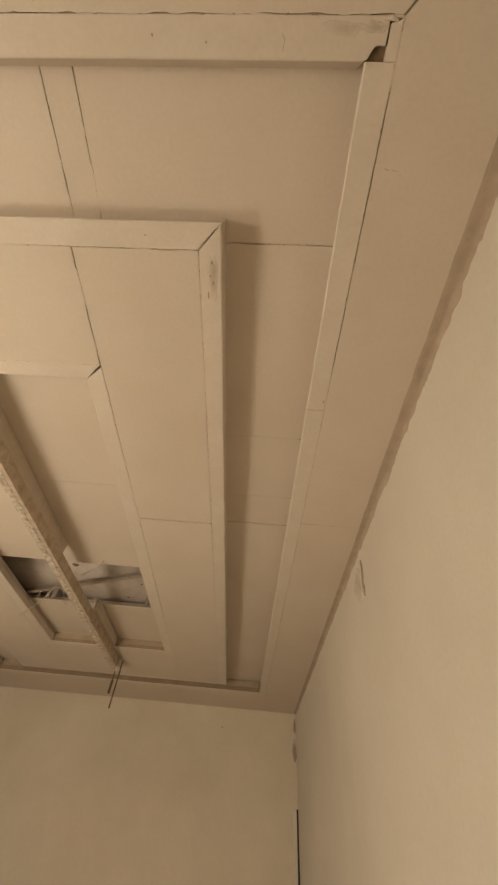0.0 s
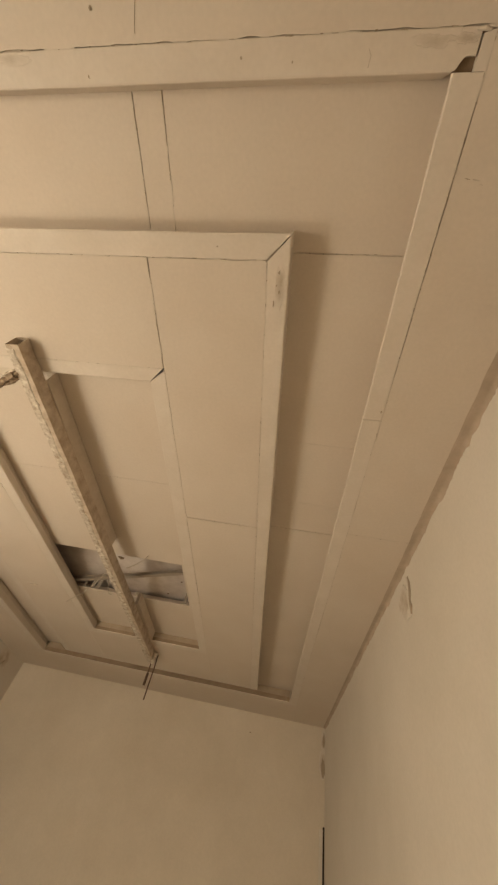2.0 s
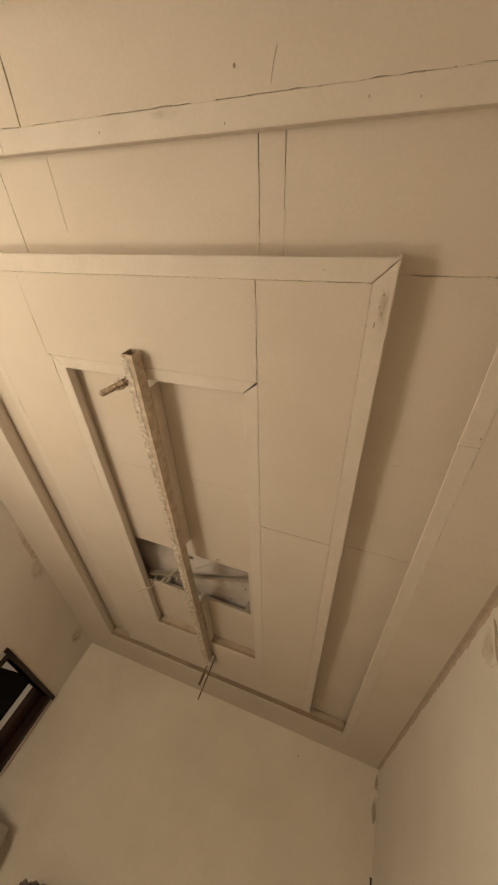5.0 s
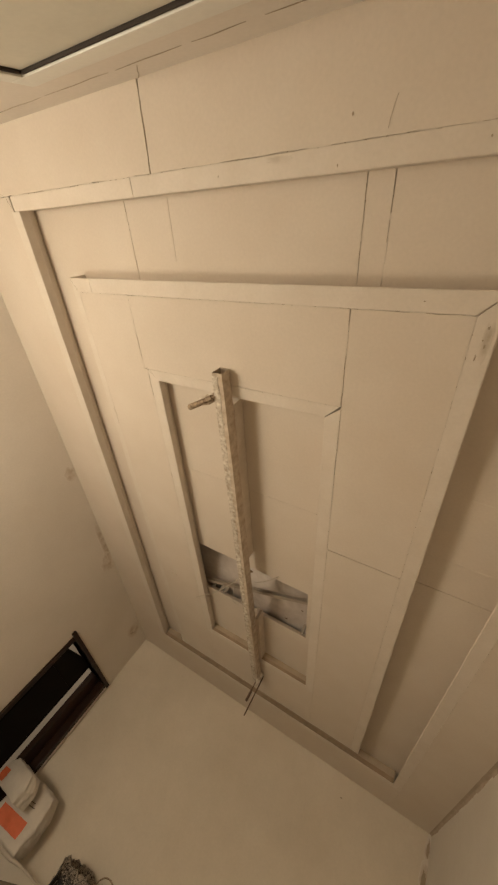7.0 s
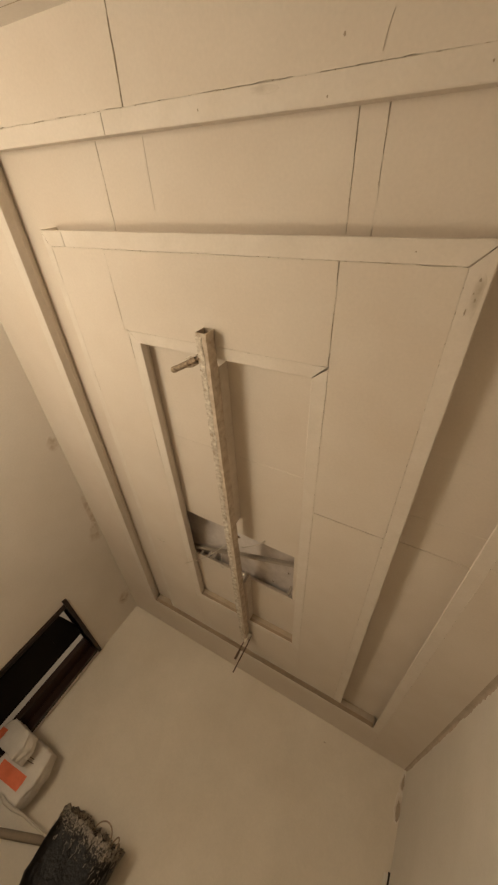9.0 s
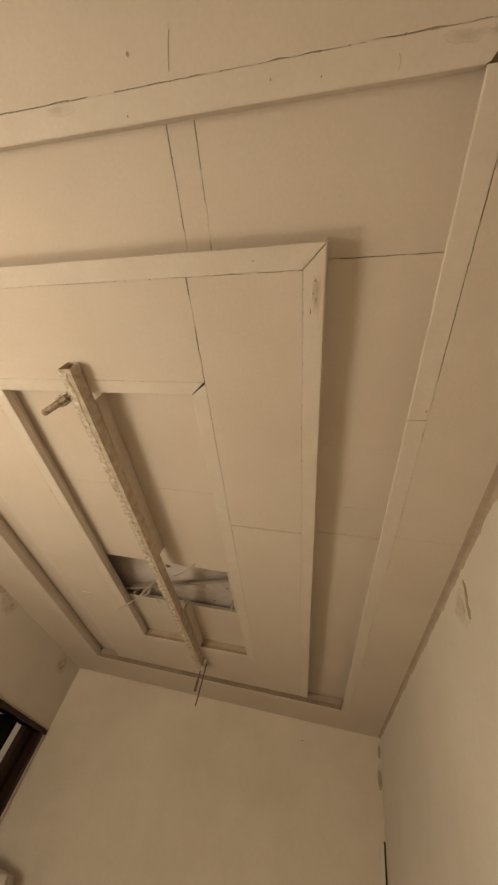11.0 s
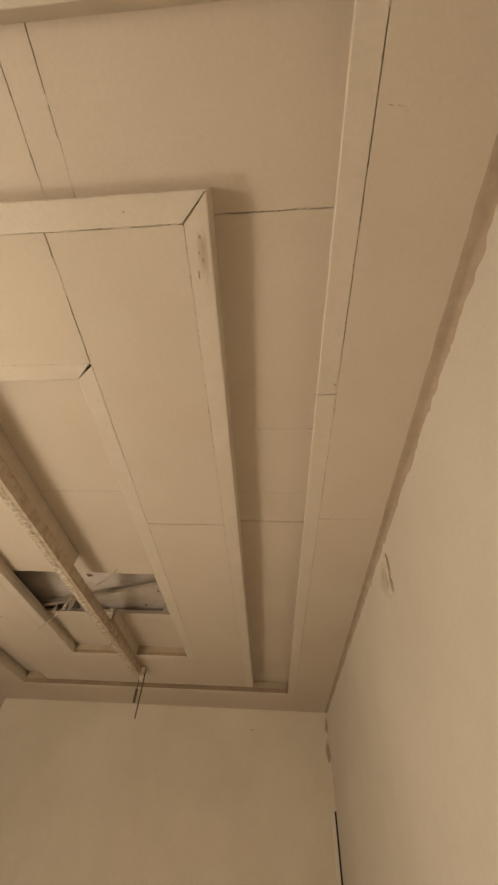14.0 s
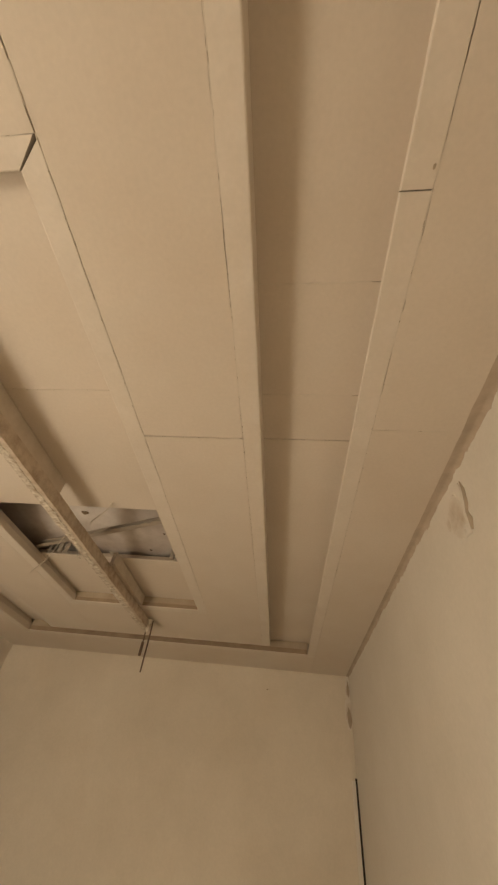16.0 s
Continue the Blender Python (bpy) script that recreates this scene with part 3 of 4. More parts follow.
# ---- in the cut hole ----
tagged(new("steel_stud", mesh_of("steel_stud", stud(bmesh.new(), -0.52, 0.47, 0, 0, 0.03, 0.022), GALV)), "thin galvanised stud lying across the ceiling hole", "stud").matrix_world = pose(-1.11, 2.19, INSET + 0.012, 0, 0, 68)
duct = thing("duct", "pale grey wrapped duct seen through the ceiling hole", "duct")
bm = bmesh.new()
n, m2 = 48, 28
rings = []
for i in range(n + 1):
    x = -1.72 + 1.62 * i / n
    ring = []
    for k in range(m2):
        a = 2 * math.pi * k / m2
        p = Vector((x, 2.38 + 0.50 * math.cos(a), 3.05 + 0.20 * math.sin(a)))
        ring.append(bm.verts.new(p + noise.noise_vector(p * 3.2) * 0.014 + noise.noise_vector(p * 11) * 0.004))
    rings.append(ring)
for q, w2 in zip(rings, rings[1:]):
    for k in range(m2):
        bm.faces.new((q[k], q[(k + 1) % m2], w2[(k + 1) % m2], w2[k]))
part("wrap", bm, DUCT, duct, smooth=True)
for x, y, z, r0 in ((-1.15, 2.10, 2.884, 0.015), (-0.84, 2.42, 2.850, 0.006), (-0.72, 2.24, 2.860, 0.005)):
    part("tear", tube(bmesh.new(), [(x - r0 * 1.4, y, z), (x, y + 0.004, z - 0.006), (x + r0 * 1.2, y + 0.01, z)], [r0 * 0.3, r0 * 0.7, r0 * 0.3], 8), RAW_LOW, duct, "small dark tear in the wrap")
for x, w, h in ((-1.47, 0.018, 0.09), (-1.37, 0.028, 0.10), (-1.21, 0.016, 0.07)):
    part("strap", box(bmesh.new(), x, x + w, 2.40, 2.404, INSET + 0.007, INSET + h * 0.75, 0.001), GALV, duct, "dull loose wrapping strap")
for x in (-1.40, -0.70):
    part("hanger", box(bmesh.new(), x, x + 0.022, 2.385, 2.40, INSET + 0.006, 2.95), GALV, duct, "thin metal hanger")
for pts, rad in (([(-0.86, 1.84, 2.772), (-0.90, 1.88, 2.755), (-0.96, 1.93, 2.745), (-1.01, 1.98, 2.75), (-1.06, 2.06, 2.79)], 0.0028),
                 ([(-1.17, 2.10, 2.83), (-1.22, 2.14, 2.77), (-1.26, 2.18, 2.74), (-1.34, 2.27, 2.715), (-1.43, 2.37, 2.708), (-1.50, 2.43, 2.703), (-1.58, 2.50, 2.690)], 0.0028),
                 ([(-1.30, 2.36, 2.86), (-1.27, 2.38, 2.79), (-1.24, 2.36, 2.74), (-1.20, 2.33, 2.72)], 0.0025)):
    tagged(new("cable", mesh_of("cable", tube(bmesh.new(), pts, rad, 6), WIRE, True)), "loose pale cable hanging out of the ceiling hole", "cable", "loose cables")

# ---- the broken corner of the border trim ----
def slab_piece(outline, z0, z1):
    """A flat piece with the given outline (x, y)."""
    bm = bmesh.new()
    lo, hi = [bm.verts.new((x, y, z0)) for x, y in outline], [bm.verts.new((x, y, z1)) for x, y in outline]
    bm.faces.new(lo[::-1])
    bm.faces.new(hi)
    for k in range(len(lo)):
        j = (k + 1) % len(lo)
        bm.faces.new((lo[k], lo[j], hi[j], hi[k]))
    return bm


bite = [(X_SR - 0.002, Y_SF - 0.001), (X_SR + 0.005, Y_SF - 0.004), (X_SR + 0.010, Y_SF - 0.013), (X_SR + 0.017, Y_SF - 0.022), (X_SR + 0.026, Y_SF - 0.0235), (X_SR + 0.0365, Y_SF - 0.023), (X_SR + 0.0365, SY0 + 0.001), (X_SR - 0.002, SY0 + 0.001)]
structure("trim", slab_piece(bite, SOFFIT - 0.0008, SOFFIT + 0.012), TRIM, "broken cream end of the border trim with a bitten-off corner", "trim")
structure("trim", slab_piece([(X_SR + 0.0405, Y_SF - 0.0012), (X_SR + 0.0405, SY0 + 0.010), (SX1 - 0.001, SY0 + 0.004), (SX1 - 0.001, Y_SF - 0.0012)], SOFFIT - 0.0008, SOFFIT + 0.014), TRIM, "narrow cream end of the side trim beside an open gap", "trim")
structure("trim_backing", slab_piece([(X_SR - 0.004, Y_SF - 0.001), (SX1, Y_SF - 0.001), (SX1, SY0), (X_SR - 0.004, SY0)], SOFFIT + 0.0135, SOFFIT + 0.02), RAW_LOW, "bare brown board core showing in the broken trim corner", "board")
structure("trim", tube(bmesh.new(), [(X_SR + 0.026, SY0 + 0.004, SOFFIT - 0.0005), (X_SR + 0.040, SY0 + 0.003, SOFFIT - 0.001), (X_SR + 0.052, SY0 + 0.006, SOFFIT - 0.0005)], [0.002, 0.0045, 0.002], 7), FILL, "crumbled lump of filler at the broken trim corner", "trim")


def blot(name, centre, u, v, ru, rv, mat, label, category, seed, thick=0.003, ragged=0.45, n=48):
    """A thin irregular patch of filler or a scar, in the plane of u and v; its rim lies on the surface."""
    bm = bmesh.new()
    c, u, v = Vector(centre), Vector(u), Vector(v)
    nrm = u.cross(v)
    loops = []
    for f, h in ((1.0, 0.0), (0.93, 1.0), (0.6, 0.7), (0.3, 1.0)):
        loop = []
        for k in range(n):
            a = 2 * math.pi * k / n
            q = Vector((math.cos(a), math.sin(a), seed * 3.1))
            w = 1 + ragged * noise.noise(q * 1.7) + ragged * 0.6 * noise.noise(q * 5)
            hh = thick * h * (1 + 0.5 * noise.noise(Vector((math.cos(a) * f * 4, math.sin(a) * f * 4, seed))))
            loop.append(bm.verts.new(c + u * ru * w * f * math.cos(a) + v * rv * w * f * math.sin(a) + nrm * hh))
        loops.append(loop)
    for q, w2 in zip(loops, loops[1:]):
        for k in range(n):
            bm.faces.new((q[k], q[(k + 1) % n], w2[(k + 1) % n], w2[k]))
    bm.faces.new(loops[-1])
    ob = structure(name, bm, mat, label, category)
    fade = ob.data.attributes.new("fade", "FLOAT", "POINT")
    for i, v in enumerate(fade.data):
        v.value = (0.0, 0.15, 0.7, 1.0)[i // n]
    return ob


X, Y, Z = (1, 0, 0), (0, 1, 0), (0, 0, 1)
NX, NY = (-1, 0, 0), (0, -1, 0)
blot("smudge", (0.125, -0.277, SOFFIT - 0.0012), Y, X, 0.010, 0.045, SMEAR, "grey smear of filler on the trim", "smear", 3, 0.0006)
blot("smudge", (0.185, -0.280, SOFFIT - 0.0012), Y, X, 0.008, 0.022, SMEAR, "grey smear of filler on the trim", "smear", 4, 0.0007)

# ---- bare mortar along the side wall ----
bm = bmesh.new()
n = 420
rows = []
for i in range(n + 1):
    y = SOUTH + (NORTH - SOUTH - 0.002) * i / n
    q = Vector((0, y * 6, 0))
    drop = 0.012 + 0.014 * noise.noise(q) + 0.014 * noise.noise(q * 4.3) + 0.030 * max(0, noise.noise(q * 2.1 + Vector((3, 0, 0))) - 0.18) + 0.010 * noise.noise(q * 13)
    drop = max(0.002, drop)
    bx = border_edge(y)
    rows.append([bm.verts.new(p) for p in ((bx - 0.007 - 0.003 * noise.noise(q * 2.2), y, SOFFIT - 0.0001), (bx + 0.001, y, SOFFIT - 0.0012), (bx + 0.004, y, SOFFIT - 0.001 + 0.001 * noise.noise(q * 3)), (0.5 * (bx + east(y)), y, SOFFIT - 0.001 + 0.0015 * noise.noise(q * 5)),
                 (east(y) - 0.010, y, SOFFIT - 0.002 + 0.002 * noise.noise(q * 7)), (east(y) - 0.0025, y, SOFFIT - drop * 0.6), (east(y) + 0.001, y, SOFFIT - drop))])
for q, w2 in zip(rows, rows[1:]):
    for k in range(6):
        bm.faces.new((q[k], q[k + 1], w2[k + 1], w2[k]))
structure("mortar_joint", bm, GREY_FILL, "bare grey-brown mortar joint between ceiling and side wall", "mortar", True)

# chipped plaster and scars on the walls
blot("plaster_scar", (east(1.54), 1.535, 2.575), NY, Z, 0.060, 0.080, EAST_SMEAR, "shallow raised plaster flake on the side wall", "scar", 11, 0.006, 0.22)
ridge = [(1.462, 2.660), (1.455, 2.62), (1.466, 2.575), (1.483, 2.552), (1.476, 2.52), (1.490, 2.492), (1.53, 2.498), (1.575, 2.525)]
structure("plaster_ridge", tube(bmesh.new(), [(east(y) - 0.002, y, z) for y, z in ridge], [0.002, 0.006, 0.009, 0.007, 0.010, 0.008, 0.004, 0.002], 8), EAST_WALL, "raised curled edge of the plaster scar", "scar", True)
# the ridge's shadow, drawn as a thin dark tube along it
structure("ridge_shadow", tube(bmesh.new(), [(east(y) - 0.0005, y - 0.012, z) for y, z in ridge[:6]], [0.002, 0.007, 0.008, 0.006, 0.010, 0.005], 6), SMUDGE_SHADE, "dark line painted as the shadow beside the plaster ridge", "scar", True)
blot("plaster_scar", (east(1.61), 1.610, 2.590), NY, Z, 0.022, 0.026, EAST_SMEAR, "brown dent beside the plaster scar", "scar", 13, 0.002, 0.25)
blot("plaster_scar", (east(4.28) - 0.018, NORTH, 2.44), X, Z, 0.034, 0.12, WALL_SMEAR, "brown filler smear in the wall corner", "scar", 14, 0.001, 0.3)
blot("plaster_scar", (east(4.28) - 0.014, NORTH, 2.61), X, Z, 0.026, 0.10, WALL_SMEAR, "brown filler smear in the wall corner", "scar", 15, 0.001, 0.3)
blot("plaster_scar", (east(4.28) - 0.018, NORTH, 2.41), X, Z, 0.017, 0.075, SMUDGE_SHADE, "dark brown filler left in the wall corner", "scar", 16, 0.003, 0.35)
blot("plaster_scar", (east(4.28) - 0.014, NORTH, 2.61), X, Z, 0.011, 0.060, SMUDGE_SHADE, "dark brown filler left in the wall corner", "scar", 17, 0.003, 0.35)
for y, z, ry, rz, k in ((1.60, 2.66, 0.07, 0.05, 21), (2.50, 2.690, 0.30, 0.035, 22), (2.72, 2.66, 0.13, 0.075, 26), (3.90, 2.62, 0.11, 0.09, 23)):
    blot("plaster_scar", (WEST, y, z), Y, Z, ry, rz, WALL_SMEAR, "faint filler mark high on the west wall", "scar", k, 0.002, 0.3)
structure("plaster_ridge", tube(bmesh.new(), [(WEST + 0.001, 3.955, 2.62), (WEST + 0.002, 3.928, 2.590), (WEST + 0.001, 3.905, 2.555)], [0.002, 0.007, 0.002], 6), SMUDGE_SHADE, "dark chipped edge of a filler mark", "scar")
blot("plaster_scar", (-0.15, NORTH, 2.55), X, Z, 0.008, 0.005, SMUDGE_SHADE, "small mark on the far wall", "scar", 25, 0.002)

# nail dents, scratches and scuffs on the ceiling
for x, y, ru, rv, k in ((-0.588, -0.352, 0.003, 0.005, 31), (-0.262, -0.268, 0.002, 0.003, 32), (-0.152, -0.258, 0.0015, 0.002, 33), (-0.62, -0.25, 0.002, 0.003, 34), (-1.02, -0.262, 0.0015, 0.003, 35),
                        (-0.152, 0.155, 0.003, 0.005, 36), (-0.150, 0.215, 0.003, 0.005, 37), (-0.165, 0.250, 0.002, 0.010, 38), (-0.158, 0.19, 0.002, 0.003, 39), (0.228, 0.588, 0.003, 0.005, 40),
                        (-0.33, 0.092, 0.003, 0.002, 42)):
    ob = blot("dent", (x, y + 0.021 * max(0, 0.17 - x) * (y < 0.2), SOFFIT - 0.0016), Y, X, rv, ru, SMUDGE_SHADE, "small dark nail dent in the ceiling", "dent", k, 0.0006, 0.4, 14)
    tagged(ob, group="nail dents")
structure("scuff", tube(bmesh.new(), [(-1.86, 2.350, SOFFIT - 0.0003), (-1.83, 2.354, SOFFIT - 0.0012), (-1.80, 2.352, SOFFIT - 0.0012), (-1.765, 2.357, SOFFIT - 0.0003)], [0.002, 0.006, 0.005, 0.002], 6), CRUST, "pale scuff of plaster on the dropped panel", "scuff")
for x, y, r0 in ((0.266, -0.062, 0.003), (0.287, -0.060, 0.004), (0.300, -0.052, 0.002)):
    structure("scuff", tube(bmesh.new(), [(x - r0 * 2, y, SOFFIT - 0.0002), (x, y + 0.001, SOFFIT - 0.0004), (x + r0 * 2, y + 0.002, SOFFIT - 0.0002)], [r0 * 0.2, r0 * 0.35, r0 * 0.15], 6), CRUST, "pale speck of plaster on the border board", "scuff")
for x, y, ru, rv, k in ((-0.150, 0.20, 0.014, 0.06, 44), (-0.80, -0.262, 0.05, 0.010, 46)):
    blot("smudge", (x, y, SOFFIT - 0.0012), Y, X, rv, ru, SMEAR, "faint scuff on the trim", "smear", k, 0.0004, 0.35, 24)
for pts in ([(-0.495, -0.312), (-0.493, -0.326), (-0.4895, -0.342), (-0.4855, -0.358), (-0.480, -0.374)], [(0.005, -0.245), (0.008, -0.262), (0.002, -0.272)]):
    structure("scratch", skew(tube(bmesh.new(), [(x, y, SOFFIT - 0.001) for x, y in pts], 0.0007, 5)), SMUDGE_SHADE, "thin curved scratch in the paint", "scratch")
for pts in ([(OX0 - 0.001, OY0 - 0.012), (OX0 + 0.006, OY0 + 0.004), (OX0 + 0.030, OY0 + 0.024), (OX0 + 0.046, OY0 + 0.043)], [(OX0 + 0.002, OY0 + 0.03), (OX0 - 0.001, OY0 + 0.08), (OX0 + 0.001, OY0 + 0.15)],
            [(PX0 + 0.004, PY0 + 0.005), (PX0 + 0.020, PY0 + 0.030), (PX0 + 0.026, PY0 + 0.045), (PX0 + 0.045, PY0 + 0.066)], [(PI0, 0.80), (PI0 + 0.001, 0.86), (PI0 - 0.001, 0.93)], [(OX0, 1.18), (OX0 + 0.001, 1.26), (OX0, 1.33)],
            [(SX0 + 0.004, SY0 + 0.002), (SX0 - 0.03, SY0 - 0.02), (SX0 - 0.07, SY0 - 0.06), (SX0 - 0.10, SY0 - 0.10)], [(SX0 + 0.012, SY0 + 0.004), (SX0 + 0.02, SY0 + 0.025), (SX0 + 0.032, SY0 + 0.045)]):
    fine = [Vector((*pts[0], 0))]
    for a, b in zip(pts, pts[1:]):
        for k in range(1, 6):
            p = Vector((*a, 0)).lerp(Vector((*b, 0)), k / 5)
            fine.append(p + Vector((noise.noise(p * 70), noise.noise(p * 70 + Vector((9, 0, 0))), 0)) * 0.0016)
    structure("crack", skew(tube(bmesh.new(), [(p.x, p.y, SOFFIT - 0.0012) for p in fine], [0.0004 + 0.0009 * abs(noise.noise(p * 40)) for p in fine], 5)), SMUDGE_SHADE, "hairline crack beside the trim", "crack")
structure("crack", skew(tube(bmesh.new(), [(-1.335 + 0.0012 * noise.noise(Vector((0, y * 50, 0))), y, CHANNEL - 0.0004) for y in np.linspace(Y_SF + 0.004, PY0 - 0.06, 14)], 0.0008, 5)), FILL, "faint filled joint in the ceiling", "crack")

# ---- strip in the far corner ----
bm = bmesh.new()
box(bm, east(4.28) - 0.044, east(4.28) - 0.0155, NORTH - 0.016, NORTH, 0.0, 2.02, 0.002)
structure("corner_trim", bm, WALL, "cream corner strip ending short of the ceiling", "trim")
bm = bmesh.new()
box(bm, east(4.28) - 0.015, east(4.27), NORTH - 0.006, NORTH, 0.0, 2.035)
structure("corner_gap", bm, RUBBER, "dark open gap behind the corner strip", "gap")

# ---- the doorway in the west wall ----
frame_ob = tagged(thing("door_1", "dark varnished wooden door frame with a dark leaf ajar", "door", kind="structure"))
CT = 0.022
part("jamb", box(bmesh.new(), WEST - 0.15, WEST + CT, DOOR[0] - 0.035, DOOR[0] + 0.012, 0, DOOR[2] - 0.001, 0.003), DARKWOOD, frame_ob)
part("jamb", box(bmesh.new(), WEST - 0.15, WEST + CT, DOOR[1] - 0.012, DOOR[1] + 0.04, 0, DOOR[2] - 0.001, 0.003), DARKWOOD, frame_ob)
part("head", box(bmesh.new(), WEST - 0.15, WEST + CT + 0.004, DOOR[0] - 0.085, DOOR[1] + 0.075, DOOR[2], DOOR[2] + 0.040, 0.004), DARKWOOD, frame_ob)
part("edge_strip", box(bmesh.new(), WEST, WEST + CT * 0.6, DOOR[0] - 0.02, DOOR[1] + 0.05, DOOR[2] + 0.043, DOOR[2] + 0.058, 0.002), FILL, frame_ob, "pale dusty edge on top of the frame")
bm = bmesh.new()
outline = [(0.0, 0.012), (0.615, 0.012), (0.615, 2.079), (0.44, 2.079), (0.0, 1.985)]
sides = [[bm.verts.new((x, y, z)) for y, z in outline] for x in (-0.02, 0.02)]
bm.faces.new(sides[0])
bm.faces.new(sides[1][::-1])
for k in range(5):
    bm.faces.new((sides[0][k], sides[1][k], sides[1][(k + 1) % 5], sides[0][(k + 1) % 5]))
leaf = part("leaf", bm, LEAF, frame_ob, "black door leaf with a slanting top")
leaf.matrix_basis = pose(WEST - 0.085, DOOR[0] + 0.013, 0)
for z in (0.22, 1.12):
    part("moulding", box(bmesh.new(), 0.0205, 0.028, 0.12, 0.565, z, z + 0.72, 0.004), LEAF, leaf)
part("stop", box(bmesh.new(), WEST - 0.12, WEST - 0.06, DOOR[1] - 0.17, DOOR[1] - 0.013, 0, DOOR[2] - 0.003, 0.003), DARKWOOD, frame_ob, "dark narrow side leaf")

# ---- window in the south wall ----
win = thing("window_1", "white plastic window with a dark gasket", "window", kind="structure")


def rail(bm, x0, x1, z0, z1, y, w, t):
    box(bm, x0, x1, y - t, y, z1 - w, z1, 0.004)
    box(bm, x0, x1, y - t, y, z0, z0 + w, 0.004)
    box(bm, x0, x0 + w, y - t, y, z0 + w, z1 - w, 0.004)
    box(bm, x1 - w, x1, y - t, y, z0 + w, z1 - w, 0.004)
    return skew(bm)


wx0, wx1, wz0, wz1 = WIN
part("casing", rail(bmesh.new(), wx0 - 0.09, wx1 + 0.09, wz0 - 0.09, wz1 + 0.09, SOUTH + 0.014, 0.055, 0.014), PVC, win)
part("casing", rail(bmesh.new(), wx0 - 0.060, wx1 + 0.060, wz0 - 0.060, wz1 + 0.060, SOUTH + 0.024, 0.032, 0.0095), PVC, win)
part("window_frame", rail(bmesh.new(), wx0 - 0.0345, wx1 + 0.0345, wz0 - 0.0345, wz1 + 0.0345, SOUTH + 0.030, 0.059, 0.030), PVC, win)
part("gasket", rail(bmesh.new(), wx0 + 0.025, wx1 - 0.025, wz0 + 0.025, wz1 - 0.025, SOUTH + 0.026, 0.009, 0.03), RUBBER, win)
part("pane", skew(box(bmesh.new(), wx0 + 0.0345, wx1 - 0.0345, SOUTH - 0.010, SOUTH + 0.018, wz0 + 0.0345, wz1 - 0.0345)), PANE, win, "pale frosted pane")
# added wall, never in view, that closes the room behind the pane
structure("window_backing", box(bmesh.new(), WEST - 0.15, EAST + 0.15, SOUTH - 0.36, SOUTH - 0.24, 0, TOP), WALL, "unseen backing wall added to close off the window", "wall")
r = random.Random(8)
x = WEST + 0.02
while x < 0.40:
    run = r.uniform(0.10, 0.45)
    pts = [(x + run * k / 8, SOUTH + 0.0006, 2.605 + 0.006 * noise.noise(Vector(((x + run * k / 8) * 9, 0, 0)))) for k in range(9)]
    structure("wall_crack", skew(tube(bmesh.new(), pts, [0.0004 + 0.0011 * math.sin(math.pi * (k + 0.5) / 9) for k in range(9)], 5)), SMUDGE_SHADE, "hairline crack above the window", "crack")
    x += run + r.uniform(0.004, 0.06)
structure("wall_crack", skew(tube(bmesh.new(), [(-1.295, SOUTH + 0.0006, 2.709), (-1.268, SOUTH + 0.0006, 2.685), (-1.25, SOUTH + 0.0006, 2.66), (-1.215, SOUTH + 0.0006, 2.625)], 0.0014, 5)), SMUDGE_SHADE, "short crack running down from the ceiling joint", "crack")


# ---- in the far corner ----
def hanging_bag(label, size, seed, m, nail, lean=0.0, lumps=1.0):
    """A crumpled plastic bag: box-like below, gathered at the top, hung by its handle from a nail (given in the bag's own axes)."""
    ob = thing("plastic_bag", label, "bag", "hanging bags")
    ob.matrix_world = m
    bm = bmesh.new()
    bmesh.ops.create_cube(bm, size=2)
    bmesh.ops.subdivide_edges(bm, edges=bm.edges[:], cuts=17, use_grid_fill=True)
    for v in bm.verts:
        p = v.co.copy()
        ball = p.normalized()
        p = p.lerp(ball * 1.2, 0.13)
        up = (p.z + 1) / 2
        pinch = 1 - 0.35 * max(0, up - 0.55) ** 1.3 * 2.2
        o = Vector((seed, seed * 0.7, 0))
        k = 0.10 * noise.noise(p * 1.6 + o) - 0.16 * abs(noise.noise(Vector((p.x * 2.4, p.y * 2.4, p.z * 1.1)) + o)) + 0.07 * noise.noise(p * 5 + o) - 0.06 * abs(noise.noise(p * 6.5 - o))
        p = Vector((p.x * pinch, p.y * pinch, p.z)) + ball * k * lumps
        v.co = Vector((p.x * size[0] / 2 + lean * p.z, p.y * size[1] / 2, p.z * size[2] / 2))
    body = part("body", bm, SACK, ob, smooth=True)
    h = size[2] * 0.40
    part("handle", tube(bmesh.new(), [(-0.05, 0.03, h), (-0.03, nail[1] * 0.7, (h + nail[2]) / 2), tuple(nail), (0.03, nail[1] * 0.7, (h + nail[2]) / 2), (0.05, 0.03, h)], [0.010, 0.006, 0.005, 0.006, 0.010], 7), SACK, ob, "stretched plastic handle", True)
    return ob, body


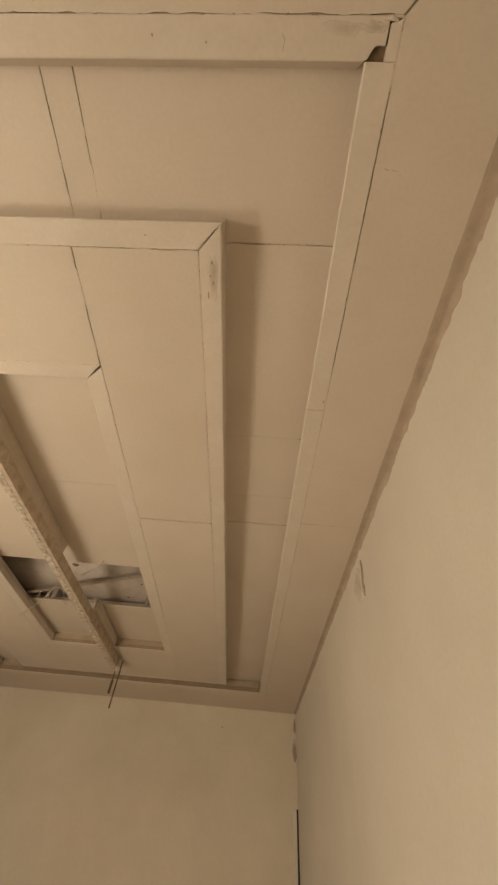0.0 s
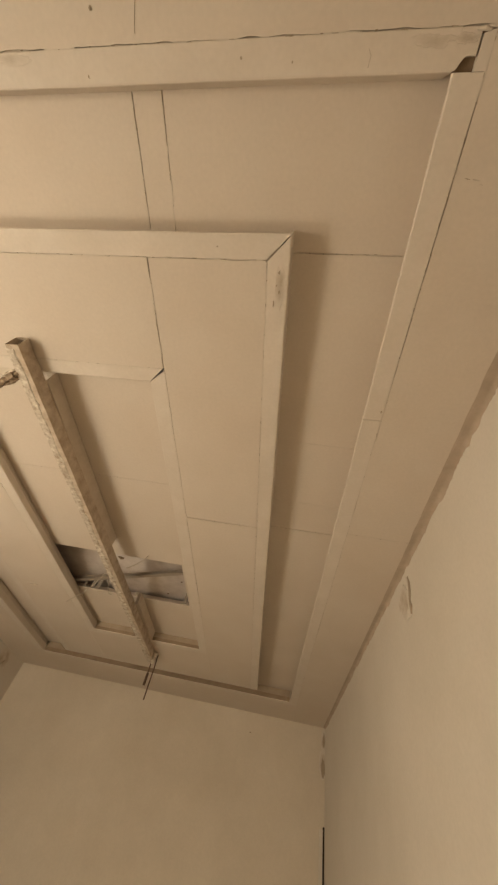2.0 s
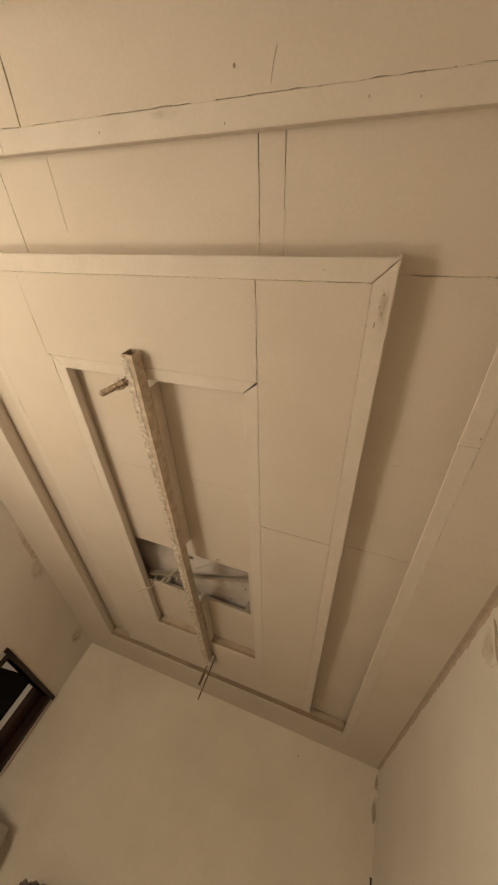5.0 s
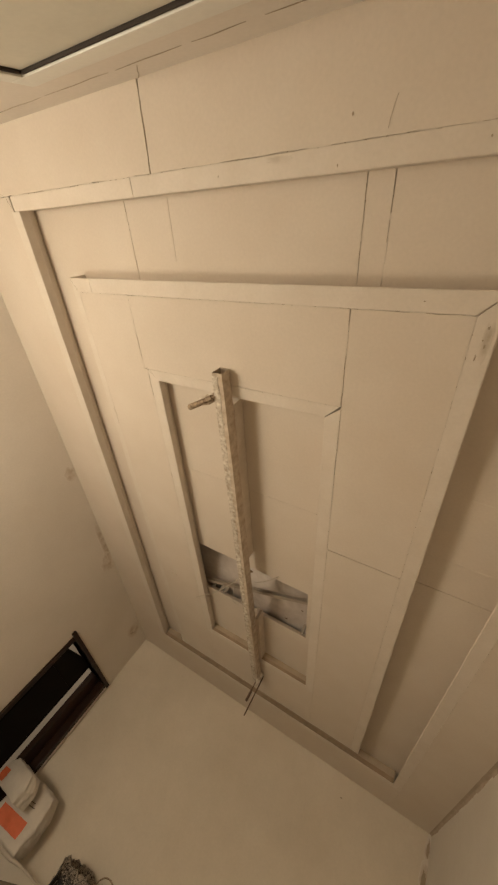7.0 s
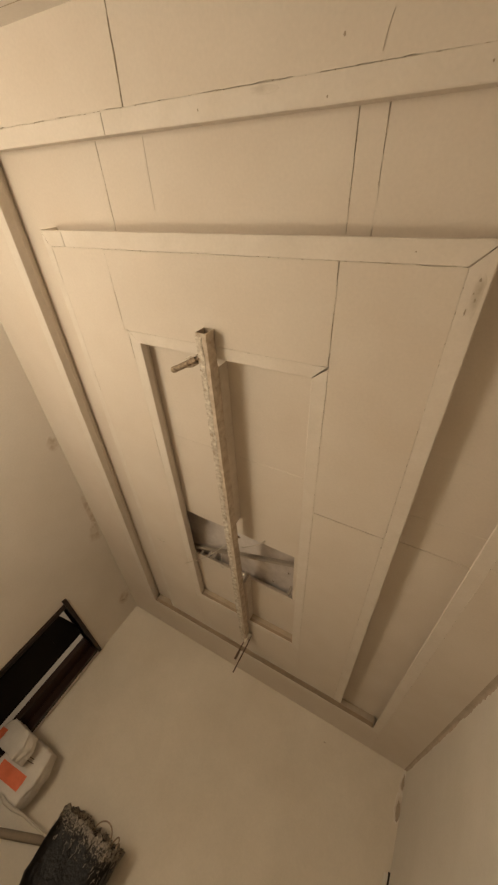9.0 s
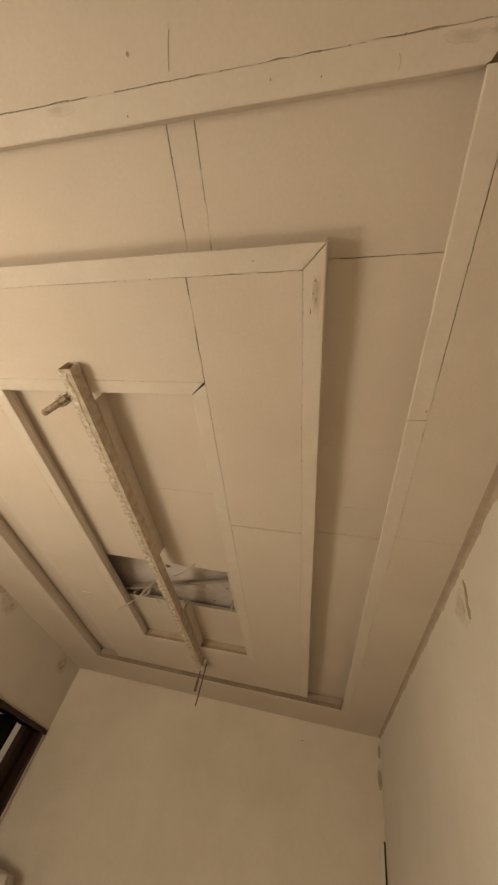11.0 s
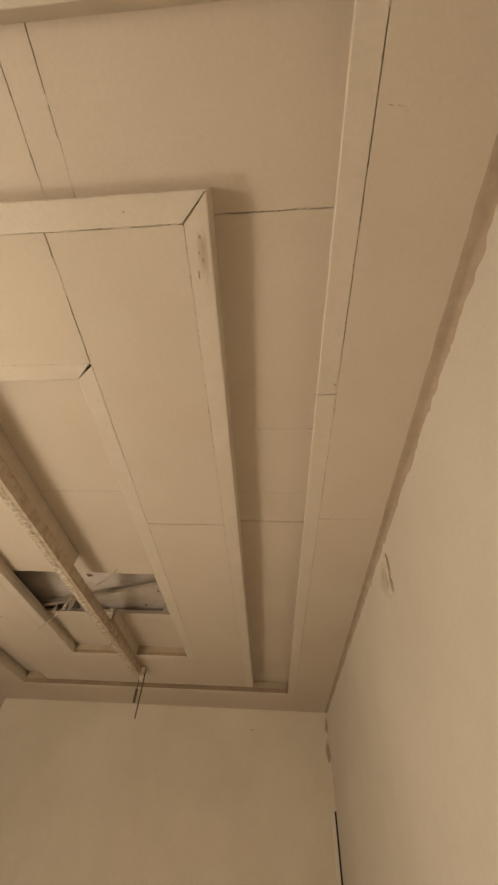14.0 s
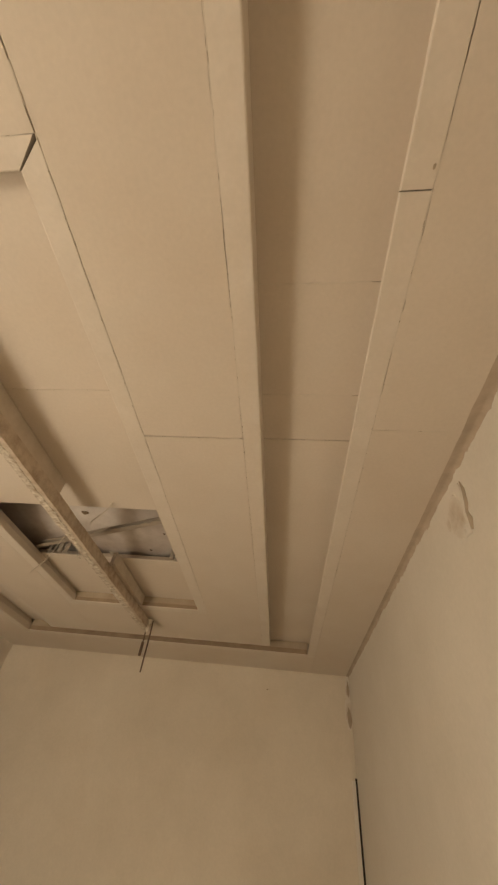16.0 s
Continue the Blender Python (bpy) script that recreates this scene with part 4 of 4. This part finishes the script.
def print_patch(ob, body, x0, x1, z0, z1, mat, name, label, slant=0.0):
    """A printed panel that hugs the front of a bag."""
    from mathutils.bvhtree import BVHTree
    me = body.data
    tree = BVHTree.FromPolygons([v.co for v in me.vertices], [p.vertices for p in me.polygons])
    bm = bmesh.new()
    nx, nz = 14, 10
    grid = []
    for i in range(nx + 1):
        col = []
        for j in range(nz + 1):
            p = Vector((x0 + (x1 - x0) * i / nx, -1.0, z0 + (z1 - z0) * j / nz + slant * i / nx))
            hit = tree.ray_cast(p, Vector((0, 1, 0)))
            col.append(bm.verts.new((hit[0] if hit[0] else Vector((p.x, 0.0, p.z))) + Vector((0, -0.005, 0))))
        grid.append(col)
    for i in range(nx):
        for j in range(nz):
            bm.faces.new((grid[i][j], grid[i + 1][j], grid[i + 1][j + 1], grid[i][j + 1]))
    return part(name, bm, mat, ob, label, True)


upper, upper_body = hanging_bag("crumpled grey-white plastic bag hanging beside the door", (0.42, 0.15, 0.20), 5, pose(-2.565, 3.88, 1.16, 0, 0, -22), (-0.06, 0.125, 0.05), 0.0, 0.6)
print_patch(upper, upper_body, -0.195, -0.095, -0.085, 0.0, ORANGE, "print_panel", "orange printed panel", 0.01)
bag, bag_body = hanging_bag("white plastic bag with an orange print hanging in the corner", (0.42, 0.22, 0.40), 8, pose(-2.43, 4.07, 1.05, 0, 0, 6), (0.0, 0.19, 0.10), 0.012, 0.75)
print_patch(bag, bag_body, -0.165, 0.11, -0.14, -0.032, ORANGE, "print_panel", "orange printed panel", 0.02)
for x0, x1, z in ((-0.02, 0.06, 0.075), (0.0, 0.08, 0.052)):
    print_patch(bag, bag_body, x0, x1, z, z + 0.006, INK, "print_bar", "dark printed bar", 0.012)
print_patch(bag, bag_body, -0.16, 0.02, 0.028, 0.036, INK, "print_bar", "dark printed bar", 0.03)
for x, y, z, dx, dy in ((-2.70, 4.0, 1.195, 0.18, -0.01), (-2.45, 4.28, 1.152, 0.0, -0.03)):
    tagged(new("nail", mesh_of("nail", tube(bmesh.new(), [(x, y, z - 0.003), (x + dx, y + dy, z)], 0.003, 6), RUST)), "rusty nail in the wall holding a bag", "nail", "nails in the wall")

# black plastic bag with a frayed top, on a low stool
SX, SY, SZ = -1.575, 4.04, 0.635
stool = thing("stool", "rough timber stool under the black bag", "stool", at=(SX, SY, 0))
part("seat", box(bmesh.new(), -0.20, 0.22, -0.14, 0.14, SZ - 0.03, SZ, 0.003), TIMBER_SHADE, stool)
for x in (-0.17, 0.19):
    for y in (-0.11, 0.11):
        part("leg", box(bmesh.new(), x - 0.022, x + 0.022, y - 0.022, y + 0.022, 0, SZ - 0.031, 0.003), TIMBER_SHADE, stool)

pack = thing("black_bag", "black plastic bag with a frayed top and painted glints on a stool", "bag", at=(SX, SY, SZ))
W, DP, H = 0.27, 0.17, 0.47
bm = bmesh.new()
n, m2 = 120, 34
rings = []


def outline_point(a):
    """A rounded rectangle."""
    c, d = math.cos(a), math.sin(a)
    k = (abs(c) ** 5 + abs(d) ** 5) ** (-1 / 5)
    return c * k * W, d * k * DP


for j in range(m2 + 1):
    zz = H * j / m2
    f = 0.90 + 0.10 * min(1, j / 5) + 0.02 * j / m2
    ring = []
    for k in range(n):
        x, y = outline_point(2 * math.pi * k / n)
        q = Vector((x * 9, y * 9, zz * 4))
        up = max(0, (zz / H - 0.5) * 2)
        w = 1 + 0.03 * noise.noise(q) + (0.015 + 0.05 * up) * noise.noise(Vector((x * 34, y * 34, zz * 12))) - 0.03 * up * abs(noise.noise(Vector((x * 60, y * 60, zz * 30))))
        ragged = (0.03 * noise.noise(Vector((x * 16, y * 16, 4))) + 0.025 * noise.noise(Vector((x * 55, y * 55, 1)))) * (j == m2)
        ring.append(bm.verts.new((x * f * w, y * f * w, zz + ragged)))
    rings.append(ring)
lip = [bm.verts.new((v.co.x * 0.93, v.co.y * 0.90, v.co.z - 0.012)) for v in rings[-1]]
rings += [lip, [bm.verts.new((v.co.x * 0.97, v.co.y * 0.97, H - 0.10)) for v in lip]]
for q, w2 in zip(rings, rings[1:]):
    for k in range(n):
        bm.faces.new((q[k], q[(k + 1) % n], w2[(k + 1) % n], w2[k]))
bm.faces.new(rings[0])
bm.faces.new(rings[-1])
part("body", bm, BLACKBAG, pack, smooth=True)
# pale strands on the bag's skin stand in for glints on its creases
r = random.Random(3)
bm = bmesh.new()
for i in range(230):
    a = r.uniform(0, 2 * math.pi)
    x, y = outline_point(a)
    drop = r.random() ** 1.6 * 0.16
    k = 1.015 + r.uniform(0, 0.02)
    p = Vector((x * k, y * k, H - drop - 0.012))
    tang = Vector((-y, x, 0)).normalized()
    d = (tang * r.uniform(-0.6, 0.6) + Vector((0, 0, -1))).normalized()
    pts = [p]
    for s_ in range(3):
        d = (d + tang * r.uniform(-0.5, 0.5)).normalized()
        pts.append(pts[-1] + d * r.uniform(0.006, 0.016))
    w = r.uniform(0.0007, 0.0018)
    tube(bm, pts, [w, w * 1.3, w, w * 0.4], 4)
tagged(part("glint_strands", bm, STRAND, pack, "pale strands imitating glints on the creases"), kind="stuff")
part("wire_loop", tube(bmesh.new(), [(0.11 + 0.085 * math.cos(a), -0.10 - 0.02 * math.cos(a), H + 0.004 + 0.078 * math.sin(a)) for a in np.linspace(-0.2, math.pi + 0.2, 20)], 0.0055, 6), CLAMPED, pack, "bent wire loop", True)
part("wire_loop", tube(bmesh.new(), [(0.235 + 0.022 * math.cos(a), -0.10, H + 0.002 + 0.06 * math.sin(a)) for a in np.linspace(-0.4, math.pi + 0.4, 14)], 0.006, 6), CLAMPED, pack, "bent wire loop", True)

# solid brown rod put where the cord's shadow crosses the far wall
tagged(new("shadow_rod", mesh_of("shadow_rod", tube(bmesh.new(), [(-2.70, 4.235, 0.52), (-2.30, 4.235, 0.685), (-1.70, 4.235, 0.93)], [0.030, 0.031, 0.029], 10), TIMBER_SHADE, True)), "brown rod imitating the cord's shadow on the far wall", "pole")
tagged(new("rope", mesh_of("rope", tube(bmesh.new(), [(-2.52, 4.05, 0.90), (-2.44, 4.02, 0.86), (-2.36, 4.02, 0.842), (-2.27, 4.03, 0.846), (-2.16, 4.05, 0.862), (-2.02, 4.06, 0.868), (-1.86, 4.06, 0.88), (-1.80, 4.06, 0.885)], [0.010, 0.016, 0.020, 0.017, 0.010, 0.009, 0.009, 0.009], 8), WIRE, True)), "pale twisted cord tied from a bag to the black bag", "rope")
